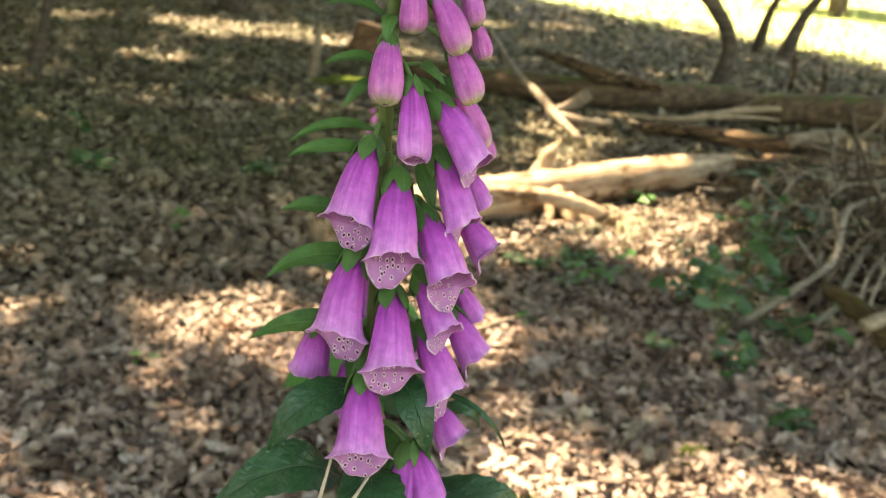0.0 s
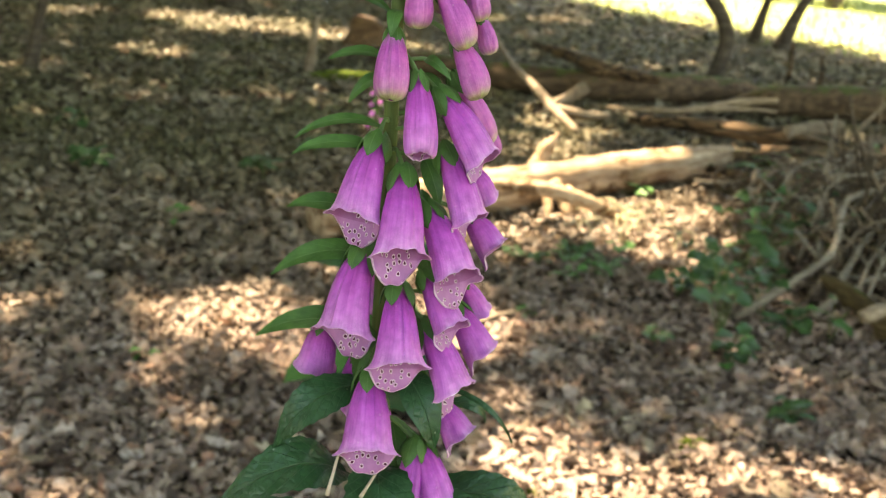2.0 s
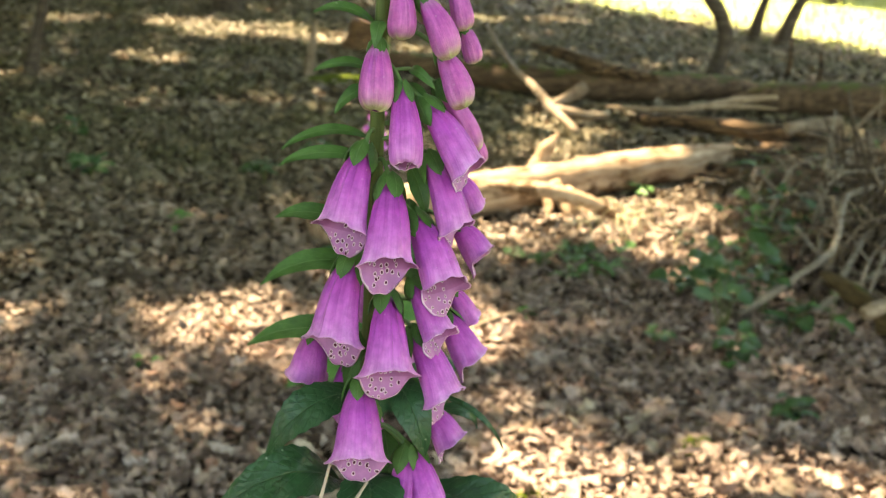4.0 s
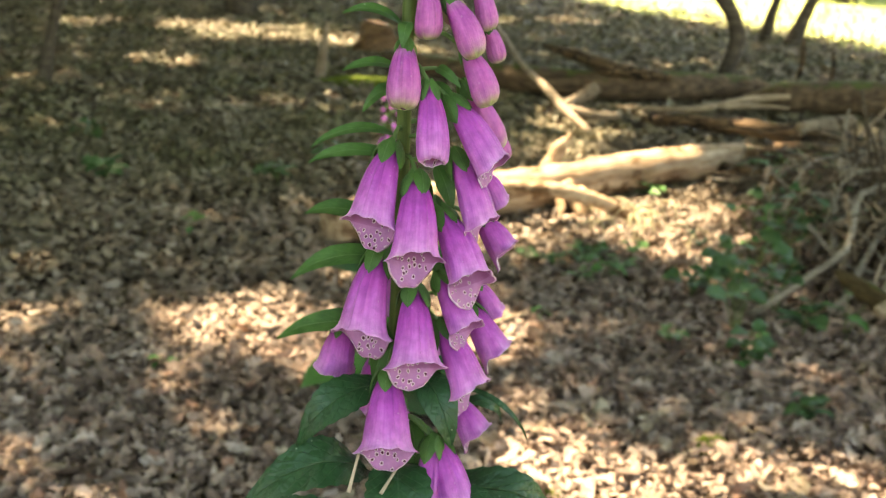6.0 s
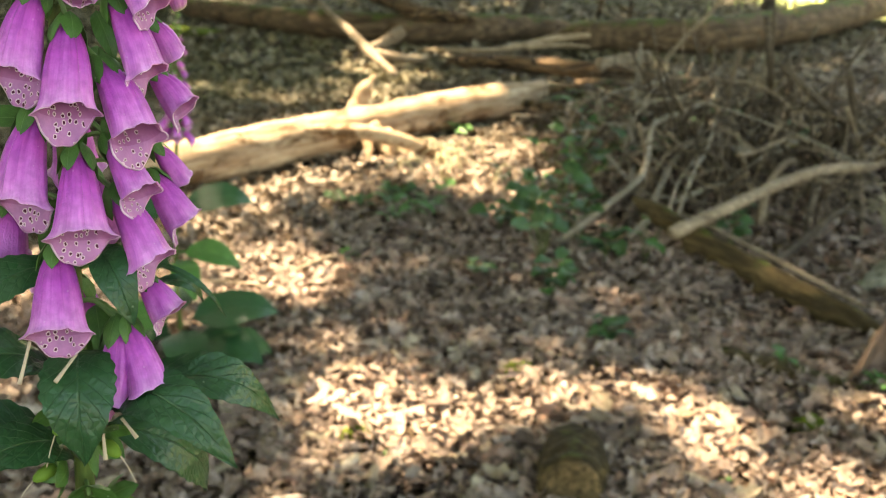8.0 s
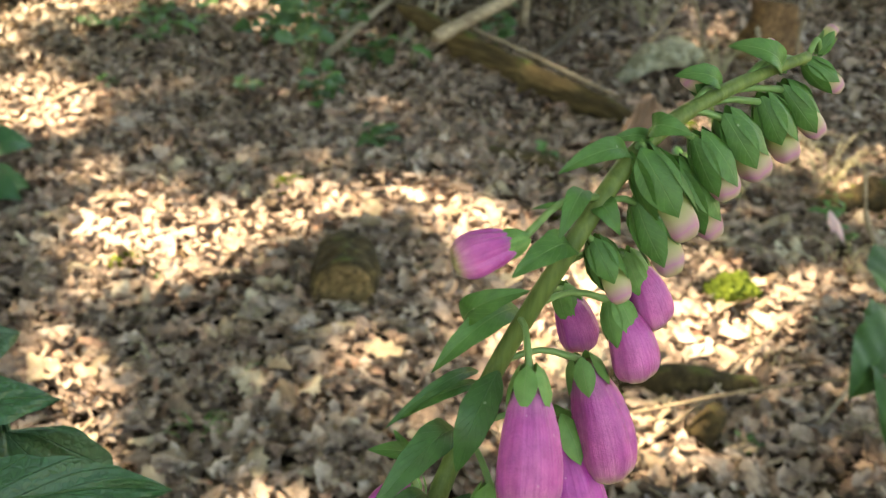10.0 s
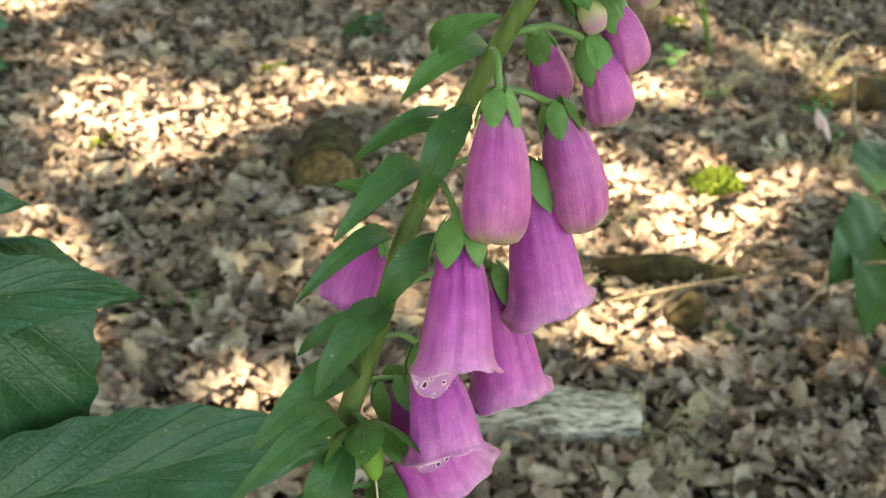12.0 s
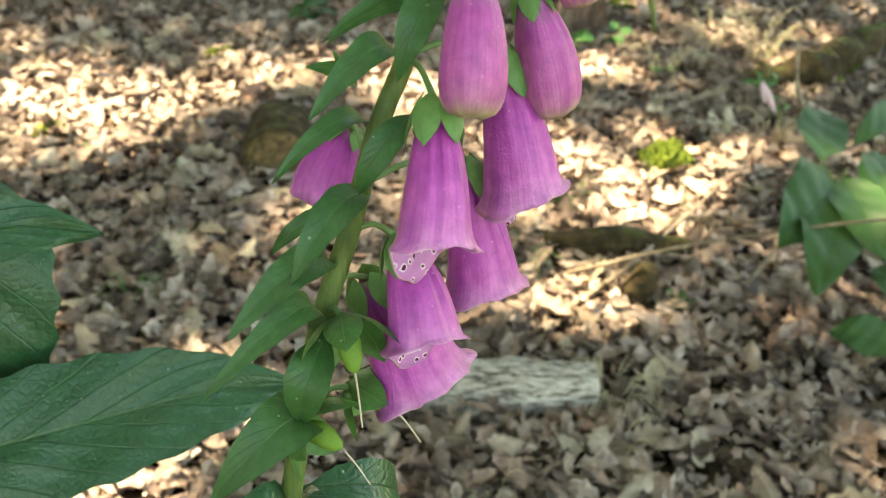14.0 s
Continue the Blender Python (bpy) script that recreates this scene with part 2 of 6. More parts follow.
def plain_material(name, a, b, scale=40.0, rough=0.7, relief=0.001, glow=0.0):
    k = Mat(name, rough, 0.25)
    v = k.coords()
    n = k.noise(v, scale, 4)
    return k.done(k.mix(n, a, b), k.bump(n, relief, 0.6), glow)


def moss_material():
    k = Mat("green_moss", 0.95, 0.1)
    v = k.coords()
    n = k.noise(v, 120.0, 4)
    col = k.mix(k.ramp(n, [(0.35, (0, 0, 0)), (0.65, (1, 1, 1))]), (0.022, 0.040, 0.006), (0.155, 0.195, 0.030))
    return k.done(col, k.bump(n, 0.006, 1.0))


SOIL, LITTER, LOOSE_LEAF = soil_material(), litter_material(), loose_leaf_material()
FOX_LEAF = leaf_material("foxglove_leaf", (0.011, 0.052, 0.018), (0.023, 0.090, 0.033), (0.045, 0.112, 0.048), 0.10, 0.34, 1.3)
BRACT = leaf_material("foxglove_bract", (0.036, 0.115, 0.024), (0.080, 0.200, 0.045), (0.15, 0.26, 0.09), 0.22, 0.5, 0.3)
DEEP_BRACT = leaf_material("deep_green_bract", (0.022, 0.078, 0.020), (0.048, 0.138, 0.034), (0.09, 0.19, 0.07), 0.20, 0.45, 0.5)
SEPAL = leaf_material("foxglove_sepal", (0.075, 0.185, 0.045), (0.15, 0.30, 0.085), (0.17, 0.27, 0.10), 0.25, 0.55, 0.15)
SEEDLING = leaf_material("seedling_leaf", (0.045, 0.14, 0.030), (0.095, 0.25, 0.06), (0.15, 0.28, 0.08), 0.30, 0.5)
CANOPY = leaf_material("oak_canopy_leaf", (0.05, 0.11, 0.02), (0.09, 0.17, 0.035), (0.13, 0.2, 0.06), 0.35, 0.5)
STEM = stem_material()
PETAL, THROAT = petal_outside(), petal_inside()
YOUNG_PETAL = petal_outside("young_magenta_petal", True)
DEEP_PETAL = petal_outside("deep_magenta_petal", False, (0.84, 0.70, 0.68))
DEEP_YOUNG_PETAL = petal_outside("deep_young_magenta_petal", True, (0.84, 0.72, 0.72))
STYLE = plain_material("pale_style", (0.40, 0.30, 0.22), (0.58, 0.48, 0.36), 200.0)
CAPSULE = plain_material("green_capsule", (0.11, 0.22, 0.03), (0.18, 0.31, 0.05), 400.0, 0.6, 0.0003, 0.2)
PALE_WOOD = wood_material("debarked_log", [(0.25, (0.13, 0.072, 0.038)), (0.46, (0.36, 0.245, 0.155)), (0.70, (0.60, 0.475, 0.33))], fine=30.0, relief=0.010, bark=0.46)
GREY_WOOD = wood_material("weathered_grey_wood", [(0.38, (0.06, 0.052, 0.042)), (0.48, (0.31, 0.28, 0.24)), (0.62, (0.54, 0.50, 0.44))], (1.6, 1, 1), 130.0, 0.010, 0.0, 0.9)
LICHEN_WOOD = wood_material("lichened_wood", [(0.25, (0.09, 0.09, 0.06)), (0.45, (0.24, 0.24, 0.18)), (0.75, (0.44, 0.44, 0.36))], (6, 1, 1), 40.0, 0.012, 0.1, 0.9)
FAR_BARK = wood_material("brown_fallen_bark", [(0.25, (0.030, 0.019, 0.011)), (0.5, (0.105, 0.068, 0.040)), (0.75, (0.24, 0.165, 0.10))], fine=20.0, relief=0.02, moss=0.25, bark=0.42)
STUB_WOOD = wood_material("mossy_log_end", [(0.25, (0.014, 0.010, 0.005)), (0.5, (0.045, 0.032, 0.014)), (0.75, (0.12, 0.085, 0.036))], (8, 1, 1), 36.0, 0.016, 0.14, 0.9)
TWIG_WOOD = wood_material("dry_twig", [(0.25, (0.09, 0.066, 0.045)), (0.5, (0.22, 0.17, 0.12)), (0.75, (0.38, 0.31, 0.225))], fine=70.0, relief=0.002)
BRUSH_WOOD = wood_material("brushwood_twig", [(0.25, (0.028, 0.021, 0.015)), (0.5, (0.080, 0.061, 0.043)), (0.75, (0.17, 0.135, 0.098))], fine=70.0, relief=0.002)
DRY_WOOD = wood_material("dry_pale_branch", [(0.25, (0.15, 0.10, 0.06)), (0.5, (0.34, 0.25, 0.16)), (0.75, (0.52, 0.41, 0.28))], fine=40.0, relief=0.006)
GREY_TWIG = wood_material("bleached_twig", [(0.25, (0.12, 0.105, 0.08)), (0.5, (0.25, 0.22, 0.175)), (0.75, (0.42, 0.38, 0.31))], fine=70.0, relief=0.002)
SAPLING_LEAF = leaf_material("sapling_leaf", (0.016, 0.060, 0.010), (0.034, 0.100, 0.018), (0.05, 0.12, 0.03), 0.22, 0.55, 0.5)
BRAMBLE = leaf_material("bramble_leaf", (0.022, 0.070, 0.020), (0.050, 0.125, 0.036), (0.09, 0.16, 0.06), 0.22, 0.5, 0.3)
BROWN_BARK = wood_material("brown_log_bark", [(0.25, (0.035, 0.022, 0.013)), (0.5, (0.125, 0.078, 0.042)), (0.75, (0.27, 0.18, 0.105))], fine=26.0, relief=0.02, moss=0.12, cracks=16.0)
ROTTEN = wood_material("rotten_plank_wood", [(0.25, (0.015, 0.010, 0.005)), (0.5, (0.062, 0.043, 0.018)), (0.75, (0.16, 0.115, 0.055))], fine=44.0, relief=0.012, moss=0.16)
MOSSY_BARK = wood_material("mossy_log_bark", [(0.25, (0.05, 0.025, 0.01)), (0.5, (0.20, 0.11, 0.045)), (0.75, (0.36, 0.22, 0.10))], (4, 1, 1), 16.0, 0.02, 0.50, green=((0.07, 0.075, 0.03), (0.21, 0.20, 0.11)))
TRUNK_BARK = wood_material("tree_bark", [(0.25, (0.03, 0.024, 0.018)), (0.5, (0.075, 0.06, 0.045)), (0.75, (0.15, 0.125, 0.095))], fine=22.0, relief=0.012, moss=0.01, rough=0.9)
CUT_FACE = wood_material("rotten_cut_face", [(0.3, (0.03, 0.02, 0.009)), (0.5, (0.11, 0.075, 0.033)), (0.7, (0.23, 0.15, 0.075))], (8, 1, 1), 60.0, 0.006, 0.12)
SLAB_BARK = wood_material("reddish_slab_bark", [(0.3, (0.07, 0.045, 0.034)), (0.5, (0.17, 0.115, 0.088)), (0.7, (0.28, 0.20, 0.16))], (8, 1, 0.15), 50.0, 0.008)
RED_ROT = wood_material("reddish_rotten_wood", [(0.25, (0.035, 0.018, 0.009)), (0.5, (0.13, 0.072, 0.036)), (0.75, (0.28, 0.17, 0.085))], fine=40.0, relief=0.008)
MOSS = moss_material()
PINK_BUD = plain_material("pale_pink_bud", (0.62, 0.40, 0.44), (0.78, 0.58, 0.60), 200.0, 0.5, 0.0003, 0.2)
DRY_GRASS = plain_material("dry_grass", (0.38, 0.33, 0.19), (0.56, 0.50, 0.33), 60.0, 0.7, 0.0005, 0.2)
GRASS = plain_material("meadow_grass", (0.17, 0.25, 0.05), (0.54, 0.55, 0.22), 8.0, 0.6, 0.0005, 0.3)

# ---- mesh helpers ----


def thing(name, x, y, z, label, category, group=""):
    ob = new(name)
    ob.location = (x, y, z)
    ob.empty_display_size = 0.05
    return tagged(ob, label, category, group)


def part(name, bm, material, parent=None, label="", smooth=True):
    """Links a bmesh, built in world places, as one mesh; under its thing where there is one."""
    me = bpy.data.meshes.new(name)
    top = parent
    while top is not None and top.parent is not None:
        top = top.parent
    if top is not None:
        bmesh.ops.translate(bm, verts=bm.verts, vec=-top.location)
    for f in bm.faces:
        f.smooth = smooth
    bm.to_mesh(me)
    bm.free()
    for m in (material if isinstance(material, (list, tuple)) else [material]):
        me.materials.append(m)
    ob = new(name, me)
    if parent is not None:
        ob.parent = parent
    if label:
        tagged(ob, label)
    return ob


def across(d):
    """Two unit vectors at right angles to d."""
    d = d.normalized()
    a = d.cross(Vector((0, 0, 1)) if abs(d.z) < 0.92 else Vector((1, 0, 0))).normalized()
    return a, d.cross(a).normalized()


def curve_points(pts, n):
    """n + 1 points along a smooth line through pts."""
    p = [Vector(q) for q in pts]
    if len(p) == 2:
        return [p[0].lerp(p[1], i / n) for i in range(n + 1)]
    p = [p[0] * 2 - p[1]] + p + [p[-1] * 2 - p[-2]]
    out, k = [], len(p) - 3
    for i in range(n + 1):
        f = i / n * k
        j = min(int(f), k - 1)
        u = f - j
        a, b, c, d = p[j:j + 4]
        out.append(0.5 * ((2 * b) + (c - a) * u + (2 * a - 5 * b + 4 * c - d) * u * u + (3 * b - a - 3 * c + d) * u ** 3))
    return out


def tube(bm, pts, radii, segs=8, rough=0.0, seed=0.0, freq=6.0, caps=True, squash=1.0):
    """A round bar along pts; radii: its thickness from end to end; rough: how uneven it is."""
    n = len(pts) - 1
    rings = []
    a = None
    for i, p in enumerate(pts):
        d = (pts[min(i + 1, n)] - pts[max(i - 1, 0)]).normalized()
        if a is None:
            a = across(d)[0]
        else:
            a = (a - d * a.dot(d)).normalized()
        b = d.cross(a)
        f = i / n * (len(radii) - 1)
        j = min(int(f), len(radii) - 2)
        r = radii[j] + (radii[j + 1] - radii[j]) * (f - j)
        ring = []
        for s in range(segs):
            th = 2 * math.pi * s / segs
            q = p + (a * math.cos(th) + b * math.sin(th) * squash) * r
            if rough:
                k = 1 + rough * noise.noise(q * freq + Vector((seed, seed * 1.7, 0))) + 0.5 * rough * noise.noise(q * freq * 3.1 + Vector((seed, 0, seed)))
                q = p + (q - p) * k
            ring.append(bm.verts.new(q))
        rings.append(ring)
    for r0, r1 in zip(rings, rings[1:]):
        for s in range(segs):
            bm.faces.new((r0[s], r0[(s + 1) % segs], r1[(s + 1) % segs], r1[s]))
    if caps:
        bm.faces.new(rings[0][::-1])
        bm.faces.new(rings[-1])
    return rings


def blade(bm, base, tip, width, arch=0.0, face=(0, 0, 1), fold=0.18, wave=0.03, n=12, m=4, peak=0.42, stalk=0.0, seed=0, droop=0.0, quilt=0.0):
    """A leaf from base to tip: arch lifts its middle along face, fold raises its edges, peak is where it is widest."""
    base, tip, face = Vector(base), Vector(tip), Vector(face).normalized()
    way = tip - base
    L = way.length
    nrm = (face - way.normalized() * face.dot(way.normalized()))
    nrm = nrm.normalized() if nrm.length > 1e-4 else across(way)[0]
    ctrl = base.lerp(tip, 0.5) + nrm * arch * 2
    uvl = bm.loops.layers.uv.verify()
    a = peak / (1 - peak)
    top = (peak ** a) * (1 - peak)
    rows, uvs = [], {}
    for i in range(n + 1):
        s = i / n
        c = base * (1 - s) ** 2 + ctrl * 2 * s * (1 - s) + tip * s * s
        c = c - Vector((0, 0, 1)) * droop * L * max(0.0, s - 0.75) ** 2 * 8
        d = ((ctrl - base) * (1 - s) + (tip - ctrl) * s).normalized()
        side = d.cross(nrm).normalized()
        up = side.cross(d).normalized()
        s2 = max(0.0, (s - stalk) / (1 - stalk))
        w = width * 0.5 * ((max(s2, 0.0) ** a) * (1 - s2) / top) ** 0.85
        w = max(w, width * (0.03 if s < 0.99 else 0.004))
        row = []
        for j in range(-m, m + 1):
            u = j / m
            edge = 1 + (0.035 * math.sin(s * 61 + seed) * abs(u) ** 3 if m > 2 else 0)
            y = w * u * edge
            z = fold * abs(y) + wave * width * math.sin(s * 11 + seed + (1.3 if u > 0 else 0)) * abs(u) ** 1.5 + 0.25 * wave * width * math.sin(s * 27 + u * 5 + seed)
            if quilt:
                z += quilt * width * abs(math.sin(math.pi * (9 * s - 2.6 * abs(u) ** 0.8))) ** 0.6 * min(1.0, abs(u) * 3) * (1 - abs(u) ** 4)
            vt = bm.verts.new(c + side * y + up * z)
            uvs[vt] = (u, s)
            row.append(vt)
        rows.append(row)
    for r0, r1 in zip(rows, rows[1:]):
        for j in range(len(r0) - 1):
            f = bm.faces.new((r0[j], r0[j + 1], r1[j + 1], r1[j]))
            for lp in f.loops:
                lp[uvl].uv = uvs[lp.vert]


def leaf_part(name, parent, material, base, tip, width, arch=0.0, face=(0, 0, 1), label="", **more):
    bm = bmesh.new()
    blade(bm, base, tip, width, arch, face, **more)
    back = bmesh.ops.duplicate(bm, geom=bm.faces[:])
    bmesh.ops.reverse_faces(bm, faces=[f for f in back["geom"] if isinstance(f, bmesh.types.BMFace)])
    thin = 0.0005
    bm.normal_update()
    for vt in {v for f in back["geom"] if isinstance(f, bmesh.types.BMFace) for v in f.verts}:
        vt.co += vt.normal * thin
    return part(name, bm, material, parent, label)


# ---- foxglove parts ----
OPEN = [(0, .075), (.03, .10), (.07, .145), (.14, .20), (.25, .26), (.38, .31), (.52, .348), (.66, .378), (.78, .40), (.87, .415), (.93, .43), (.97, .455), (1.0, .50)]
SHUT = [(0, .10), (.03, .14), (.07, .19), (.14, .265), (.25, .345), (.38, .415), (.52, .46), (.66, .49), (.78, .49), (.87, .455), (.93, .39), (.97, .30), (1.0, .08)]


def corolla(bm, base, mouth, width, low, lip, closed=0.0, seed=0, segs=56, tongue=0.85):
    """A pleated bell from base to mouth. low: the side of the longer lower lip; lip: how far that reaches on, in bell lengths; tongue: that lip's half width, in radians."""
    base, mouth = Vector(base), Vector(mouth)
    ax = mouth - base
    L, d = ax.length, ax.normalized()
    low = (low - d * low.dot(d)).normalized()
    sidev = d.cross(low)
    uvl = bm.loops.layers.uv.verify()
    rnd = random.Random(seed)
    ph, ph2, rows, uvs = rnd.uniform(0, 6), rnd.uniform(0, 6), [], {}
    crease = [(rnd.uniform(2.2, 3.1) * sg, rnd.uniform(.07, .12), rnd.uniform(.10, .18)) for sg in (1, -1, 1, -1)]
    skew, bow, full = rnd.uniform(-.05, .05), rnd.uniform(.03, .08), rnd.uniform(.93, 1.07)

    def ring(u, r, inset):
        row = []
        late = max(0.0, (u - 0.62) / 0.38)
        early = min(1.0, u * 6) * (1 - 0.6 * late)
        for s in range(segs + 1):
            th = -math.pi + 2 * math.pi * s / segs
            reach = math.exp(-(abs(th) / tongue) ** 3.6)
            corner = math.exp(-((abs(th) - 1.75) / .42) ** 2)
            along = u + (1 - closed) * (lip * reach * late ** 1.3 + late ** 3 * (.035 * corner - .02 * (abs(th) > 2.5) + .010 * math.sin(9 * th + ph) + skew * math.sin(th)))
            rr = r * width * full ** (1 - late)
            rr *= 1 + early * (.026 * math.sin(5 * th + ph) + .012 * math.sin(11 * th + ph2) + .009 * math.sin(19 * th + ph))
            for at, wide, deep in crease:
                rr *= 1 - deep * early * (1 - .6 * u) * math.exp(-((th - at) / wide) ** 2)
            rr *= 1 + (1 - closed) * late ** 4 * (.17 * corner + .04 * math.sin(7 * th + ph2)) - (1 - closed) * .10 * reach * late ** 2
            rr *= 1 - closed * .34 * max(0.0, (u - .76) / .24) * (1 - abs(math.sin(2 * th + .8)) ** .5)
            rr *= 1 - .10 * abs(math.cos(th)) * (1 - late * .5)
            p = base + d * L * along + (low * math.cos(th) + sidev * math.sin(th)) * max(rr - inset, 0.0004)
            p -= low * L * bow * math.sin(math.pi * min(u, 1))
            p -= low * .12 * L * lip * reach * late ** 2 * (1 - closed)
            vt = bm.verts.new(p)
            uvs[vt] = (th / (2 * math.pi), along if inset else u)
            row.append(vt)
        rows.append(row)

    prof = [(u, a * (1 - closed) + b * closed) for (u, a), (_, b) in zip(OPEN, SHUT)]
    for u, r in prof:
        ring(u, r, 0)
    turn = len(rows) - 1
    for u, r in prof[::-1][:8]:
        ring(u * 0.995, r, 0.0009)
    for i, (r0, r1) in enumerate(zip(rows, rows[1:])):
        for s in range(segs):
            f = bm.faces.new((r0[s], r1[s], r1[s + 1], r0[s + 1]))
            f.material_index = 1 if i > turn else 0
            for lp in f.loops:
                lp[uvl].uv = uvs[lp.vert]
    bmesh.ops.remove_doubles(bm, verts=[v for r in rows for v in (r[0], r[-1])], dist=1e-6)


def calyx(bm, base, d, size, seed=0, spread=0.45, stem_at=None, count=5, girth=0.0):
    """A cup of pointed sepals round the foot of a flower, and the stalk that carries it."""
    a, b = across(d)
    rnd = random.Random(seed)
    for i in range(count):
        th = 2 * math.pi * (i + rnd.uniform(-.1, .1)) / count + seed
        out = a * math.cos(th) + b * math.sin(th)
        lng = size * rnd.uniform(0.85, 1.15)
        p0 = base - d * size * 0.22 + out * max(size * 0.10, girth * 0.5)
        p1 = base + d * lng * (1 - spread * 0.55) + out * (max(size * 0.22, girth) + size * spread * 0.6)
        blade(bm, p0, p1, size * 0.62, arch=size * 0.12, face=out, fold=-0.25, wave=0.02, n=6, m=2, peak=0.45, seed=i)
    if stem_at is not None:
        mid = (Vector(stem_at) + base) * 0.5 + Vector((0, 0, 0.005))
        tube(bm, curve_points([stem_at, mid, base], 6), [0.0012, 0.0010, 0.0013], 6)


def along_stem(line, z):
    """The point of a stem's line at height z."""
    for p, q in zip(line, line[1:]):
        if p.z <= z <= q.z:
            return p.lerp(q, (z - p.z) / max(q.z - p.z, 1e-6))
    return line[-1] if z > line[-1].z else line[0]


def flower(plant, line, row, seed, outward=None, sepal=None, petals=None):
    bx, by, bz, mx, my, mz, w, lip = row
    sepal = sepal or SEPAL
    base, mouth = Vector((bx, by, bz)), Vector((mx, my, mz))
    root = along_stem(line, bz)
    out = outward or (mouth + base) * 0.5 - along_stem(line, (bz + mz) / 2)
    out = Vector((out.x, out.y, 0))
    low = -out.normalized() + Vector((0, 0, -0.25))
    d = (mouth - base).normalized()
    shut = 1.0 if lip <= 0 else max(0.0, 1 - lip * 8)
    bm = bmesh.new()
    corolla(bm, base, mouth, w, low, max(lip, 0) * 1.05, shut, seed, tongue=.95 if sepal is BRACT else .72)
    ob = part("flower" if lip > 0 else "flower_bud", bm, [*(petals or (PETAL, YOUNG_PETAL))[lip <= 0.05:][:1], THROAT], plant, "" if lip > 0 else "closed magenta bud")
    bm = bmesh.new()
    size = min(max((mouth - base).length * (0.5 if lip <= 0.02 and sepal is SEPAL else 0.36 if lip > 0.1 else 0.27), 0.008), 0.0155 if lip > 0.02 else 0.019)
    calyx(bm, base, d, size, seed, 0.22 if lip > 0 else 0.12, root + Vector((0, 0, 0.004)), 5, w * 0.25)
    part("calyx", bm, sepal, ob, "green pointed sepals")
    return ob


def green_bud(plant, line, row, seed, sepal=None):
    """A young bud still wrapped in its sepals, its tip just turning pink."""
    bx, by, bz, mx, my, mz, w = row
    base, mouth = Vector((bx, by, bz)), Vector((mx, my, mz))
    root = along_stem(line, bz)
    d = (mouth - base).normalized()
    bm = bmesh.new()
    corolla(bm, base, mouth, w * .88, across(d)[0], 0.0, 1.0, seed, 24)
    ob = part("flower_bud", bm, [PALE_BUD, PALE_BUD], plant, "green bud with a pinkish tip")
    bm = bmesh.new()
    calyx(bm, base, d, (mouth - base).length * 0.72, seed, 0.0, root, 5, w * 0.46)
    part("calyx", bm, sepal or SEPAL, ob)
    return ob


def capsule(plant, line, at, d, size, seed, style=0.010):
    """A seed capsule in an opened calyx, its dry style still on it."""
    at, d = Vector(at), Vector(d).normalized()
    bm = bmesh.new()
    tube(bm, [at, at + d * size * .25, at + d * size * .6, at + d * size * .9, at + d * size], [size * .18, size * .3, size * .28, size * .16, size * .04], 10)
    ob = part("seed_capsule", bm, CAPSULE, plant, "pale green seed capsule")
    bm = bmesh.new()
    calyx(bm, at - d * size * .1, d, size * 1.55, seed, 0.95, along_stem(line, at.z))
    part("calyx", bm, BRACT, ob)
    bm = bmesh.new()
    p = at + d * size
    tube(bm, curve_points([p, p + d * style * .5 + Vector((0, 0, -.003)), p + d * style + Vector((0, 0, -0.008))], 5), [0.0004, 0.0003, 0.0003], 5)
    part("style", bm, STYLE, ob, "dry whitish style")
    return ob


def bud_material():
    k = Mat("unopened_bud", 0.5, 0.25)
    uv = k.split(k.coords("UV"))
    col = k.ramp(k.math('ADD', uv[1], k.math('MULTIPLY', k.math('SUBTRACT', k.noise(k.coords(), 120.0, 2), 0.5), 0.2)),
                 [(0.3, (0.16, 0.24, 0.06)), (0.58, (0.32, 0.36, 0.13)), (0.74, (0.42, 0.33, 0.22)), (0.86, (0.44, 0.20, 0.30)), (1.0, (0.38, 0.36, 0.16))])
    return k.done(col, None, 0.25)


PALE_BUD = bud_material()

# ---- ground ----
rng = np.random.default_rng(5)
SPOT = (1.2, 3.6)


def lie(x, y):
    """Height of the forest floor: gentle hollows and hummocks."""
    return 0.018 * noise.noise(Vector((x * 0.9, y * 0.9, 0.3))) + 0.010 * noise.noise(Vector((x * 3.1, y * 3.1, 1.7)))


def build_ground():
    bm = bmesh.new()
    rings, spokes = [], 160
    radii = [0.0] + [0.12 * 1.062 ** i for i in range(112)] + [140, 200, 400, 900, 2500]
    rows = []
    for r in radii:
        row = []
        for s in range(spokes):
            th = 2 * math.pi * s / spokes
            x, y = SPOT[0] + r * math.cos(th), SPOT[1] + r * math.sin(th)
            row.append(bm.verts.new((x, y, lie(x, y) if r < 100 else 0)))
            if r == 0:
                break
        rows.append(row)
    for s in range(spokes):
        bm.faces.new((rows[0][0], rows[1][s], rows[1][(s + 1) % spokes]))
    for r0, r1 in zip(rows[1:], rows[2:]):
        for s in range(spokes):
            bm.faces.new((r0[s], r1[s], r1[(s + 1) % spokes], r0[(s + 1) % spokes]))
    ob = part("ground", bm, SOIL)
    return tagged(ob, "brown woodland floor with leaf mould, meadow beyond", "ground", kind="structure")


GROUND = build_ground()


